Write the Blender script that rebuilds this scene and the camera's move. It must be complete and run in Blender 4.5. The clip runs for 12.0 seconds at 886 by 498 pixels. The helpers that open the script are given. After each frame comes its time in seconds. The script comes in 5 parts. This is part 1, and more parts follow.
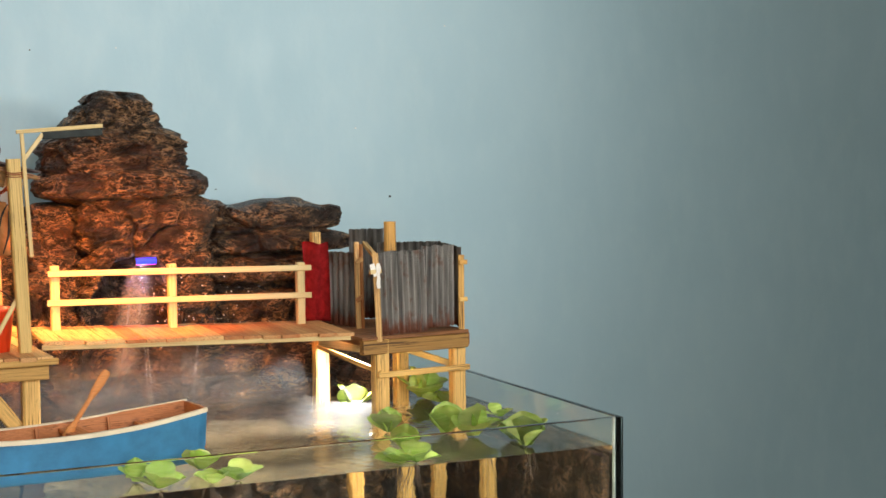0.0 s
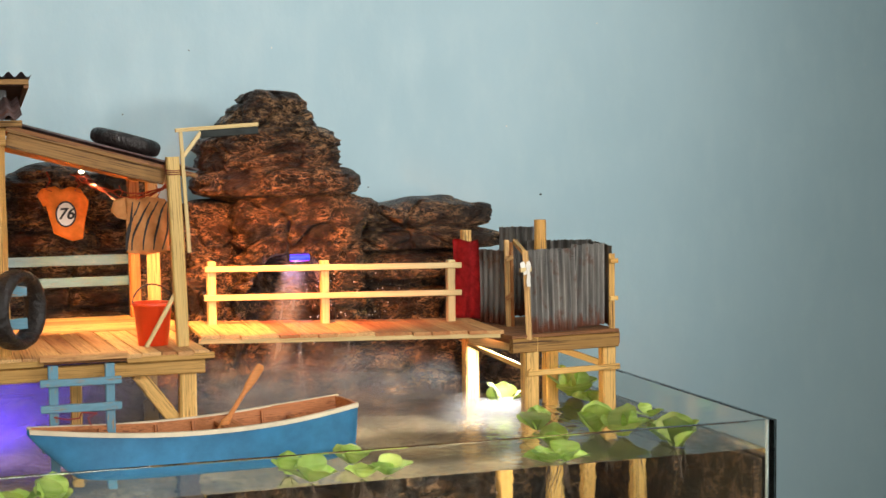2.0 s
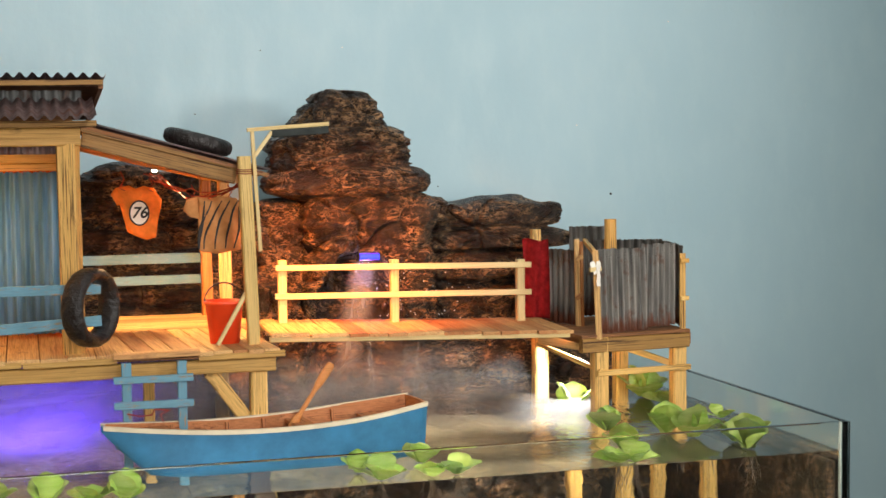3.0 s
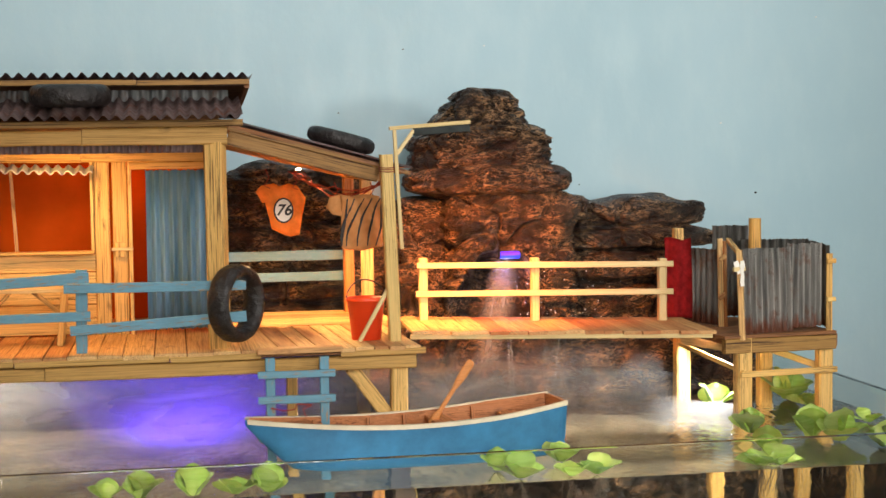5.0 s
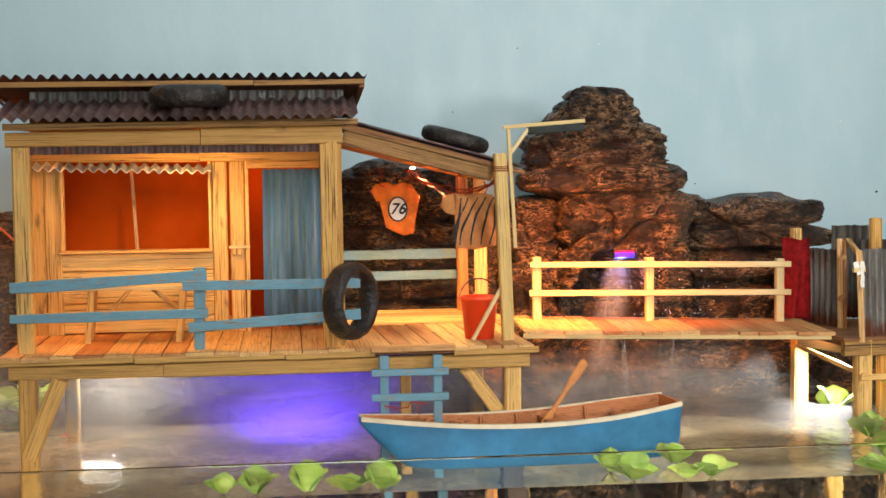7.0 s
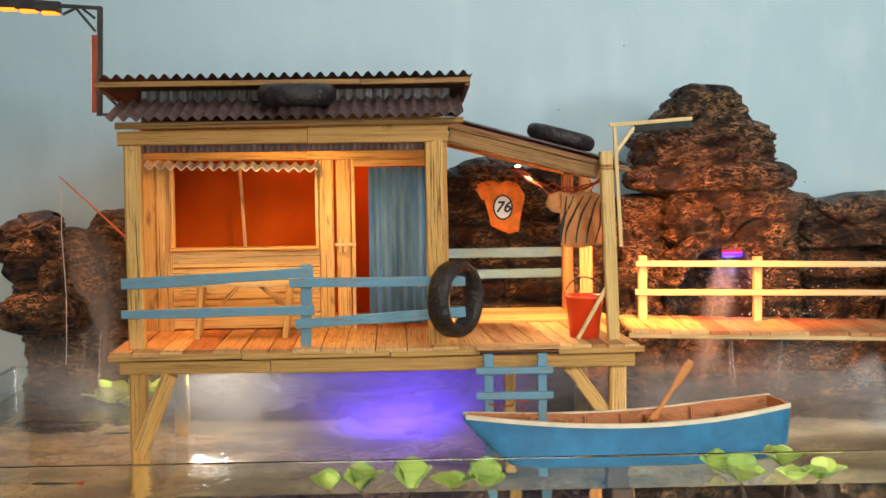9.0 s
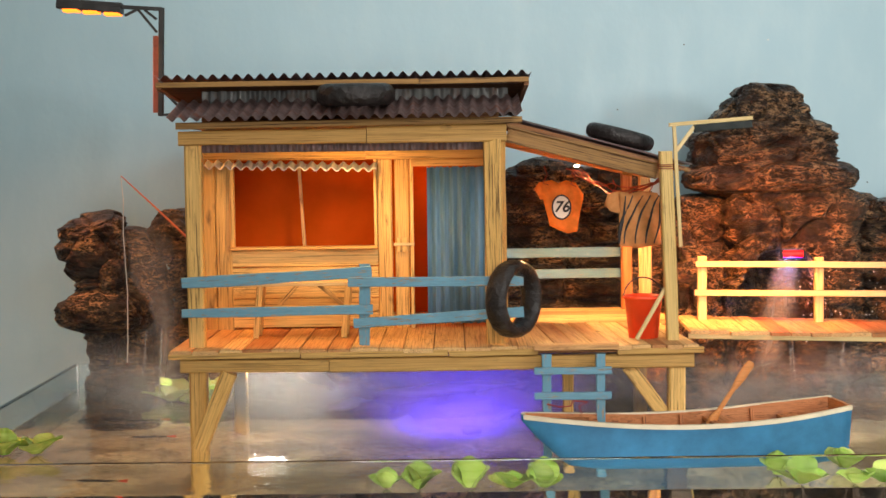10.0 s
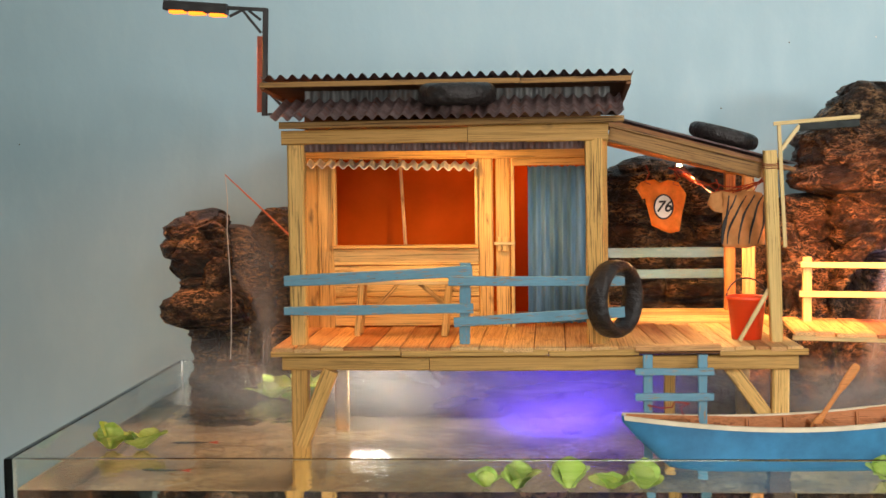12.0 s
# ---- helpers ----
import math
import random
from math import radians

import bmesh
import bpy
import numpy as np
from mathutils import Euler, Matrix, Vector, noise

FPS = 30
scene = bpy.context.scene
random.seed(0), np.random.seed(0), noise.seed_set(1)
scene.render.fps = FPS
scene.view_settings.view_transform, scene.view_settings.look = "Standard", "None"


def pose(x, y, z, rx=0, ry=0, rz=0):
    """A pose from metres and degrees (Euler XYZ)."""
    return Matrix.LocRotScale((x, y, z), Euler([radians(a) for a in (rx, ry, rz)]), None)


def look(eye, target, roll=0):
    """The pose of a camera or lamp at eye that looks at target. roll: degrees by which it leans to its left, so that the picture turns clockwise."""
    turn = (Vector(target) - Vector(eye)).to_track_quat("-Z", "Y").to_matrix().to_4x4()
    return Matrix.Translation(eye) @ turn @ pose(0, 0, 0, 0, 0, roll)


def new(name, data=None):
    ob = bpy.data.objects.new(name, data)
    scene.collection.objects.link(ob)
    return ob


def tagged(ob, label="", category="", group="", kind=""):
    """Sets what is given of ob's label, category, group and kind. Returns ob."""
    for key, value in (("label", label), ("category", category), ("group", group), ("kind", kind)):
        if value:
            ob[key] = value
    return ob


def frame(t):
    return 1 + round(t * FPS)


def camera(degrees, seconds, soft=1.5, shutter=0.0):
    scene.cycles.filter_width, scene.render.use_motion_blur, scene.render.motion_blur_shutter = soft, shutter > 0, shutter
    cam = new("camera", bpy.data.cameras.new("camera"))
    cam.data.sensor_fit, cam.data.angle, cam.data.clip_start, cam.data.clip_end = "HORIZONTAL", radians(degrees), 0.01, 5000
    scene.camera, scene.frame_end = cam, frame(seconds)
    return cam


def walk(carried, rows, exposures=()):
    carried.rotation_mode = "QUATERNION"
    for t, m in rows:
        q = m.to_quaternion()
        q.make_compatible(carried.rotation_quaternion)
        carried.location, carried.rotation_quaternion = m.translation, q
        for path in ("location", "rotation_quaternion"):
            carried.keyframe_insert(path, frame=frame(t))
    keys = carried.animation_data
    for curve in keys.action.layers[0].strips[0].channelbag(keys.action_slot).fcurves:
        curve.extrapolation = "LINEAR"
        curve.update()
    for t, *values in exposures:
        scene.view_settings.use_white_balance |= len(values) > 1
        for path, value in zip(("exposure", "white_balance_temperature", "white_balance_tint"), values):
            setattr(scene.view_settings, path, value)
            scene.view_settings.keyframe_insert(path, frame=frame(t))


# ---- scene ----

# The camera stands on a tripod one metre before the tank and pans to the left.
cam = camera(33.31, 12.0)
EYE = (-0.1148, -1.0161, 0.5141)
PAN = [  # seconds, yaw, pitch, lean
    (0.0, -24.31, -3.76, -0.57),
    (0.5, -22.56, -3.76, -0.56),
    (1.0, -20.81, -3.76, -0.56),
    (1.5, -19.75, -3.77, -0.57),
    (2.0, -18.49, -3.78, -0.58),
    (2.5, -17.18, -3.78, -0.61),
    (3.0, -15.79, -3.78, -0.63),
    (5.0, -10.34, -3.79, -0.65),
    (5.5, -9.35, -3.78, -0.65),
    (6.0, -8.28, -3.77, -0.67),
    (6.5, -7.07, -3.77, -0.69),
    (7.0, -5.94, -3.78, -0.71),
    (9.0, -1.87, -3.80, -0.74),
    (9.5, -0.74, -3.79, -0.74),
    (10.0, 0.39, -3.78, -0.76),
    (10.5, 1.51, -3.77, -0.77),
    (11.0, 2.61, -3.77, -0.77),
    (11.5, 3.45, -3.76, -0.77),
    (12.0, 4.29, -3.76, -0.76),
]
walk(cam, [(t, pose(*EYE, 0, 0, yaw) @ pose(0, 0, 0, 90 + pitch) @ pose(0, 0, 0, 0, 0, lean)) for t, yaw, pitch, lean in PAN])

# ---- world and lamps ----
world = bpy.data.worlds.new("world")
scene.world = world
world.use_nodes = True
world.node_tree.nodes["Background"].inputs[0].default_value = (0.55, 0.75, 0.9, 1)
world.node_tree.nodes["Background"].inputs[1].default_value = 0.1
scene.view_settings.exposure = 0.0


STRIP_X = -0.297


def lamp(name, kind, m, watts, colour, size=0.01, size_y=None, cone=None, blend=0.5):
    data = bpy.data.lights.new(name, kind)
    data.energy, data.color = watts, colour
    if kind == "AREA":
        data.shape, data.size, data.size_y = "RECTANGLE", size, size_y or size
    else:
        data.shadow_soft_size = size
    if cone:
        data.spot_size, data.spot_blend = radians(cone), blend
    ob = new(name, data)
    ob.matrix_basis = m
    return ob


lamp("front_spot_lamp", "SPOT", look((0.30, -1.30, 0.98), (0.22, 0.50, 0.71)), 46.0, (1.0, 0.97, 0.95), 0.10, None, 57, 1.0)
lamp("side_spot_lamp", "SPOT", look((0.85, -0.72, 0.62), (0.05, 0.50, 0.60)), 20.0, (1.0, 0.96, 0.91), 0.09, None, 74, 1.0)
# Two unseen fills, from above and from behind the tripod, without fixtures.
lamp("ceiling_light_lamp", "AREA", look((-0.05, -0.35, 1.80), (0.0, 0.45, 0.45)), 5.5, (1.0, 0.97, 0.92), 0.5, 0.35)
lamp("room_lamp", "AREA", look((-0.10, -2.0, 0.58), (0.02, 0.2, 0.46)), 15.0, (1.0, 0.94, 0.86), 0.8, 0.6)
lamp("leanto_bulb_lamp", "SPOT", look((0.000, 0.300, 0.490), (0.0, 0.275, 0.3)), 2.0, (1.0, 0.64, 0.26), 0.004, None, 150, 0.6)
lamp("house_bulb_lamp", "POINT", pose(-0.14, 0.33, 0.515), 0.12, (1.0, 0.38, 0.09), 0.006)
# Warm fill added behind the eave beam for lintel and porch; no bulb there.
lamp("porch_bulb_lamp", "SPOT", look((-0.20, 0.168, 0.516), (-0.20, 0.225, 0.42)), 0.80, (1.0, 0.52, 0.16), 0.006, None, 172, 0.9)
# Warm spot added beneath the dark strip, which shows no diode of its own.
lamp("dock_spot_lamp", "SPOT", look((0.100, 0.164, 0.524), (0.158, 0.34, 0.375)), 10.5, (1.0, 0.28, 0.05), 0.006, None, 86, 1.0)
lamp("street_lamp_lamp", "SPOT", look((-0.42, 0.25, 0.63), (-0.40, 0.26, 0.3)), 3.2, (1.0, 0.34, 0.06), 0.01, None, 158, 0.7)
lamp("violet_lamp", "SPOT", look((-0.112, 0.168, 0.3385), (-0.112, 0.285, 0.2765)), 4.0, (0.12, 0.04, 1.0), 0.003, None, 96, 1.0)
# Unseen white source under the privy floor, apart from the added fixture.
lamp("white_lamp", "SPOT", look((0.388, 0.252, 0.334), (0.330, 0.258, 0.292)), 4.2, (1.0, 0.96, 0.90), 0.004, None, 138, 0.5)
lamp("cave_lamp", "POINT", pose(0.204, 0.382, 0.4040), 0.050, (0.5, 0.5, 1.0), 0.004)
lamp("deck_strip_lamp", "AREA", look((STRIP_X, 0.385, 0.3385), (STRIP_X, 0.375, 0.2)), 0.50, (1.0, 0.93, 0.80), 0.045, 0.004)

# ---- materials ----


class Nodes:
    """A short way to write a node material."""

    def __init__(self, name, **values):
        self.mat = bpy.data.materials.new(name)
        self.mat.use_nodes = True
        self.tree = self.mat.node_tree
        self.bsdf = self.tree.nodes["Principled BSDF"]
        self.out = self.tree.nodes["Material Output"]
        for key, value in values.items():
            self.bsdf.inputs[key.replace("_", " ")].default_value = value

    def add(self, kind, **values):
        node = self.tree.nodes.new(kind)
        for key, value in values.items():
            node.inputs[key.replace("_", " ")].default_value = value
        return node

    def link(self, a, b):
        self.tree.links.new(a, b)

    def coords(self, scale=(1, 1, 1), kind="Object"):
        tex, mapping = self.add("ShaderNodeTexCoord"), self.add("ShaderNodeMapping", Scale=scale)
        self.link(tex.outputs[kind], mapping.inputs["Vector"])
        shift = self.add("ShaderNodeObjectInfo")
        wide = self.add("ShaderNodeVectorMath")
        wide.operation = "MULTIPLY_ADD"
        self.link(shift.outputs["Random"], wide.inputs[0])
        wide.inputs[1].default_value = (37.0, 19.0, 53.0)
        self.link(mapping.outputs[0], wide.inputs[2])
        return wide.outputs[0]

    def noise(self, vector, scale, detail=4.0, rough=0.55, distort=0.0):
        node = self.add("ShaderNodeTexNoise", Scale=scale, Detail=detail, Roughness=rough, Distortion=distort)
        self.link(vector, node.inputs["Vector"])
        return node.outputs["Fac"]

    def ramp(self, fac, *stops):
        node = self.add("ShaderNodeValToRGB")
        while len(node.color_ramp.elements) < len(stops):
            node.color_ramp.elements.new(0.5)
        for element, (at, colour) in zip(node.color_ramp.elements, stops):
            element.position = at
            element.color = (*colour, 1) if isinstance(colour, tuple) else (colour, colour, colour, 1)
        self.link(fac, node.inputs["Fac"])
        return node.outputs["Color"]

    def mix(self, fac, a, b, blend="MIX"):
        node = self.add("ShaderNodeMix")
        node.data_type, node.blend_type = "RGBA", blend
        for socket, value in ((node.inputs["Factor"], fac), (node.inputs["A"], a), (node.inputs["B"], b)):
            if isinstance(value, (int, float)):
                socket.default_value = value
            elif isinstance(value, tuple):
                socket.default_value = (*value, 1)
            else:
                self.link(value, socket)
        return node.outputs["Result"]

    def math(self, op, a, b=0.0):
        node = self.add("ShaderNodeMath")
        node.operation = op
        for socket, value in zip(node.inputs, (a, b)):
            if isinstance(value, (int, float)):
                socket.default_value = value
            else:
                self.link(value, socket)
        return node.outputs[0]

    def random(self):
        return self.add("ShaderNodeObjectInfo").outputs["Random"]

    def bump(self, height, strength, distance):
        node = self.add("ShaderNodeBump", Strength=strength, Distance=distance)
        self.link(height, node.inputs["Height"])
        self.link(node.outputs[0], self.bsdf.inputs["Normal"])

    def colour(self, socket):
        self.link(socket, self.bsdf.inputs["Base Color"])

    def rough(self, socket):
        self.link(socket, self.bsdf.inputs["Roughness"])


def wood_material(name, dark, mid, pale, streak=0.55, rough=0.6, paint=None):
    """Thin craft wood with its grain along the piece's own x: clean lengths and lengths with dark sharp grain."""
    n = Nodes(name, Roughness=rough)
    fine = n.noise(n.coords((5, 300, 300)), 3.0, 5, 0.64, 0.25)
    hair = n.noise(n.coords((14, 500, 500)), 2.4, 3, 0.6, 0.1)
    broad = n.noise(n.coords((9, 70, 70)), 1.6, 3, 0.5, 0.4)
    tone = n.ramp(n.math("ADD", n.math("MULTIPLY", n.random(), 0.6), n.math("MULTIPLY", broad, 0.5)), (0.2, mid), (0.8, pale))
    tone = n.mix(n.ramp(hair, (0.42, 0.35), (0.60, 0.0)), tone, tuple(0.55 * a + 0.25 * b for a, b in zip(mid, dark)))
    where = n.ramp(n.noise(n.coords((11, 60, 60)), 1.3, 3, 0.5), (0.36, 0.15), (0.55, 1.0))
    base = n.mix(n.math("MULTIPLY", n.ramp(fine, (0.40, min(1.0, streak * 1.7)), (0.47, 0.0)), where), tone, dark)
    stain = n.noise(n.coords((26, 75, 75)), 1.0, 4, 0.6)
    base = n.mix(n.ramp(stain, (0.27, 0.75), (0.38, 0.0)), base, dark)
    if paint:
        worn = n.ramp(n.noise(n.coords((40, 220, 220)), 2.2, 5, 0.7), (0.55, 1.0), (0.64, 0.0))
        base = n.mix(worn, base, paint)
        base = n.mix(n.ramp(n.noise(n.coords((30, 150, 150)), 4.0, 4), (0.35, 0.35), (0.7, 0.0)), base, tuple(c * 0.6 for c in paint))
    n.colour(base)
    n.rough(n.ramp(fine, (0.3, rough + 0.2), (0.7, rough - 0.1)))
    n.bump(fine, 0.5, 0.0007)
    return n.mat


def rock_material(name="carved_rock"):
    """Dark carved rock, its raised fibres brushed with ochre that also paints their highlights."""
    n = Nodes(name, Roughness=0.6)
    grain = n.noise(n.coords((1, 1, 1.5)), 55.0, 8, 0.72, 0.8)
    wide = n.noise(n.coords((1, 1, 1.2)), 16.0, 3)
    base = n.ramp(grain, (0.38, (0.007, 0.005, 0.004)), (0.51, (0.028, 0.014, 0.009)), (0.63, (0.075, 0.030, 0.016)), (0.76, (0.19, 0.078, 0.034)))
    base = n.mix(n.ramp(wide, (0.48, 0.0), (0.66, 0.55)), base, (0.060, 0.048, 0.030))

    def strands(scale, stretch, thin, distort):
        line = n.math("ABSOLUTE", n.math("SUBTRACT", n.noise(n.coords(stretch), scale, 5, 0.6, distort), 0.5))
        return n.ramp(line, (0.0, 1.0), (thin, 0.0))

    coarse, fine = strands(30.0, (1, 1, 3.0), 0.022, 0.6), strands(92.0, (1, 1, 2.4), 0.030, 0.5)
    where = n.ramp(n.noise(n.coords((1, 1, 1.6)), 28.0, 4, 0.6), (0.43, 0.0), (0.58, 1.0))
    # Ochre specks and strands also stand for glints and lit ridges.
    glint = n.ramp(n.noise(n.coords((1, 1, 2.0)), 260.0, 3, 0.6), (0.56, 0.0), (0.63, 0.75))
    brushed = n.math("MULTIPLY", n.math("MAXIMUM", glint, n.math("MAXIMUM", n.math("MULTIPLY", coarse, 0.9), n.math("MULTIPLY", fine, 0.85))), where)
    base = n.mix(brushed, base, (0.74, 0.43, 0.21))
    # Near-black in the pits, where the bump sinks, paints their shade.
    pits = n.noise(n.coords((1, 1, 1.8)), 120.0, 5, 0.7)
    base = n.mix(n.ramp(pits, (0.40, 0.9), (0.49, 0.0)), base, (0.007, 0.005, 0.004))
    n.colour(base)
    n.rough(n.ramp(wide, (0.4, 0.28), (0.62, 0.55)))
    n.bump(n.math("ADD", n.math("ADD", n.math("MULTIPLY", grain, 0.6), n.math("MULTIPLY", pits, 0.3)), n.math("MULTIPLY", brushed, 0.12)), 1.0, 0.012)
    return n.mat


def sheet_material(name, base, dark, rust, metal=0.3, amount=0.5):
    """Painted or galvanised sheet with rust along its low end."""
    n = Nodes(name, Roughness=0.45, Metallic=metal)
    streaks = n.noise(n.coords((120, 120, 14)), 1.0, 5, 0.6)
    tone = n.mix(n.ramp(streaks, (0.35, 0.0), (0.7, 1.0)), dark, base)
    patch = n.noise(n.coords((60, 60, 25)), 1.0, 5, 0.7)
    tone = n.mix(n.ramp(patch, (0.66 - 0.2 * amount, 0.0), (0.76 - 0.1 * amount, 0.85)), tone, rust)
    n.colour(tone)
    n.rough(n.ramp(patch, (0.4, 0.35), (0.7, 0.75)))
    n.bump(streaks, 0.2, 0.0004)
    return n.mat


def rusty_foot_material():
    """Grey tin with darker upright streaks, rusted from its foot upwards."""
    n = Nodes("rusty_tin_sheet", Roughness=0.5, Metallic=0.1)
    streaks = n.noise(n.coords((190, 190, 12)), 1.0, 5, 0.6)
    tone = n.mix(n.ramp(streaks, (0.36, 0.0), (0.66, 1.0)), (0.15, 0.145, 0.135), (0.44, 0.41, 0.365))
    tex, split = n.add("ShaderNodeTexCoord"), n.add("ShaderNodeSeparateXYZ")
    n.link(tex.outputs["Object"], split.inputs[0])
    rise = n.math("SUBTRACT", n.math("MULTIPLY", n.noise(n.coords((140, 140, 30)), 1.0, 5, 0.7), 0.055), n.math("SUBTRACT", split.outputs["Z"], 0.340))
    tone = n.mix(n.ramp(rise, (0.0, 0.0), (0.010, 0.95)), tone, (0.24, 0.075, 0.035))
    blotch = n.noise(n.coords((70, 70, 45)), 1.0, 5, 0.7)
    tone = n.mix(n.ramp(blotch, (0.54, 0.0), (0.66, 0.7)), tone, (0.21, 0.095, 0.055))
    n.colour(tone)
    n.bump(streaks, 0.3, 0.0005)
    return n.mat


def plain_material(name, colour, rough=0.5, vary=0.25, scale=60.0, bump=0.2, depth=0.0005, **more):
    n = Nodes(name, Roughness=rough, **more)
    grain = n.noise(n.coords(), scale, 5, 0.6)
    n.colour(n.mix(n.ramp(grain, (0.3, 0.0), (0.75, 1.0)), tuple(c * (1 - vary) for c in colour), tuple(min(1, c * (1 + vary)) for c in colour)))
    n.rough(n.ramp(grain, (0.3, min(1, rough + 0.12)), (0.7, max(0.05, rough - 0.1))))
    n.bump(grain, bump, depth)
    return n.mat


def glow_material(name, colour, strength):
    return Nodes(name, Base_Color=(*colour, 1), Emission_Color=(*colour, 1), Emission_Strength=strength).mat


def wall_material():
    n = Nodes("wall_paint", Roughness=0.55)
    broad = n.noise(n.coords((1, 1, 1)), 2.2, 3)
    brush = n.noise(n.coords((3, 3, 1.2)), 14.0, 5, 0.6)
    lumps = n.noise(n.coords((1, 1, 1)), 36.0, 3, 0.5)
    base = n.mix(n.ramp(broad, (0.35, 0.0), (0.65, 1.0)), (0.365, 0.535, 0.60), (0.415, 0.59, 0.655))
    base = n.mix(n.ramp(brush, (0.45, 0.0), (0.75, 0.35)), base, (0.46, 0.63, 0.665))
    n.colour(base)
    n.rough(n.ramp(brush, (0.3, 0.6), (0.7, 0.4)))
    n.bump(n.mix(0.35, lumps, brush), 0.35, 0.003)
    return n.mat


def glass_material():
    n = Nodes("tank_glass", Base_Color=(0.93, 0.97, 0.95, 1), Roughness=0.0, IOR=1.45)
    n.bsdf.inputs["Transmission Weight"].default_value = 1.0
    return n.mat


def water_material():
    n = Nodes("pond_water", Base_Color=(0.92, 0.92, 0.84, 1), Roughness=0.0, IOR=1.33)
    n.bsdf.inputs["Transmission Weight"].default_value = 1.0
    ripple = n.noise(n.coords((1, 1, 1)), 90.0, 3, 0.5)
    n.bump(ripple, 0.12, 0.002)
    return n.mat


def sand_material():
    n = Nodes("sand", Roughness=0.9)
    fine = n.noise(n.coords((1, 1, 1)), 240.0, 4, 0.8)
    broad = n.noise(n.coords((1, 1, 1)), 14.0, 4)
    base = n.ramp(fine, (0.37, (0.04, 0.03, 0.02)), (0.45, (0.31, 0.24, 0.13)), (0.60, (0.58, 0.47, 0.28)))
    base = n.mix(n.ramp(broad, (0.42, 0.0), (0.62, 0.85)), base, (0.13, 0.095, 0.06))
    gravel = n.ramp(fine, (0.40, (0.02, 0.017, 0.013)), (0.52, (0.10, 0.08, 0.06)), (0.66, (0.28, 0.23, 0.17)))
    tex, split = n.add("ShaderNodeTexCoord"), n.add("ShaderNodeSeparateXYZ")
    n.link(tex.outputs["Object"], split.inputs[0])
    n.colour(n.mix(n.ramp(n.math("ADD", split.outputs["X"], n.math("MULTIPLY", broad, 0.2)), (0.30, 0.0), (0.52, 1.0)), base, gravel))
    n.bump(fine, 0.6, 0.001)
    return n.mat


def leaf_material():
    n = Nodes("water_lettuce_leaf", Roughness=0.45)
    vein = n.noise(n.coords((220, 30, 60)), 1.0, 3)
    patch = n.noise(n.coords((1, 1, 1)), 60.0, 3)
    base = n.mix(n.ramp(vein, (0.4, 0.0), (0.65, 1.0)), (0.40, 0.60, 0.08), (0.62, 0.78, 0.22))
    base = n.mix(n.ramp(n.math("ADD", n.math("MULTIPLY", patch, 0.6), n.math("MULTIPLY", n.random(), 0.4)), (0.45, 0.0), (0.8, 0.7)), base, (0.70, 0.70, 0.18))
    n.colour(base)
    n.bsdf.inputs["Subsurface Weight"].default_value = 0.5
    n.bsdf.inputs["Subsurface Radius"].default_value = (0.004, 0.006, 0.0015)
    n.bump(vein, 0.5, 0.0008)
    return n.mat


def mist_material(name, density, scale, stretch=(1, 1, 1.6)):
    """Thin wet mist: clear but for soft drifts that scatter the light."""
    n = Nodes(name)
    soft = n.noise(n.coords(stretch), scale, 4, 0.5, 0.7)
    tex = n.add("ShaderNodeTexCoord")
    edge = n.add("ShaderNodeVectorMath")
    edge.operation = "LENGTH"
    mid = n.add("ShaderNodeMapping", Location=(-1.0, -1.0, 0.0), Scale=(2.0, 2.0, 0.0))
    n.link(tex.outputs["UV"], mid.inputs["Vector"])
    n.link(mid.outputs[0], edge.inputs[0])
    fade = n.ramp(edge.outputs["Value"], (0.25, 1.0), (0.98, 0.0))
    thick = n.math("MULTIPLY", n.math("MULTIPLY", fade, n.ramp(soft, (0.25, 0.0), (0.75, 1.0))), density)
    clear, puff, through_light, add = n.add("ShaderNodeBsdfTransparent"), n.add("ShaderNodeBsdfDiffuse", Color=(0.9, 0.9, 0.9, 1)), n.add("ShaderNodeBsdfTranslucent", Color=(0.9, 0.9, 0.9, 1)), n.add("ShaderNodeMixShader", Fac=0.5)
    n.link(puff.outputs[0], add.inputs[1])
    n.link(through_light.outputs[0], add.inputs[2])
    both = n.add("ShaderNodeMixShader")
    n.link(thick, both.inputs[0])
    n.link(clear.outputs[0], both.inputs[1])
    n.link(add.outputs[0], both.inputs[2])
    n.link(both.outputs[0], n.out.inputs["Surface"])
    return n.mat


M_BEAM = wood_material("beam_wood", (0.055, 0.020, 0.005), (0.66, 0.345, 0.078), (0.86, 0.55, 0.175), 0.5)
M_HONEY = wood_material("honey_wood", (0.06, 0.024, 0.006), (0.47, 0.25, 0.055), (0.62, 0.365, 0.10), 0.28)
M_POST = wood_material("pale_post_wood", (0.16, 0.09, 0.03), (0.64, 0.43, 0.14), (0.76, 0.54, 0.21), 0.5)
M_GOLD = wood_material("golden_brown_wood", (0.05, 0.018, 0.004), (0.27, 0.13, 0.028), (0.37, 0.20, 0.050), 0.7)
M_DECK = wood_material("deck_wood", (0.16, 0.06, 0.02), (0.42, 0.14, 0.032), (0.84, 0.55, 0.22), 0.30)
M_PALE = wood_material("pale_stick_wood", (0.40, 0.25, 0.08), (0.62, 0.46, 0.20), (0.72, 0.56, 0.28), 0.3)
M_BROWN = wood_material("brown_wood", (0.05, 0.018, 0.007), (0.21, 0.080, 0.024), (0.31, 0.13, 0.042))
M_BLUEWOOD = wood_material("blue_painted_wood", (0.10, 0.06, 0.03), (0.35, 0.22, 0.1), (0.45, 0.3, 0.16), 0.5, 0.65, (0.15, 0.33, 0.43))
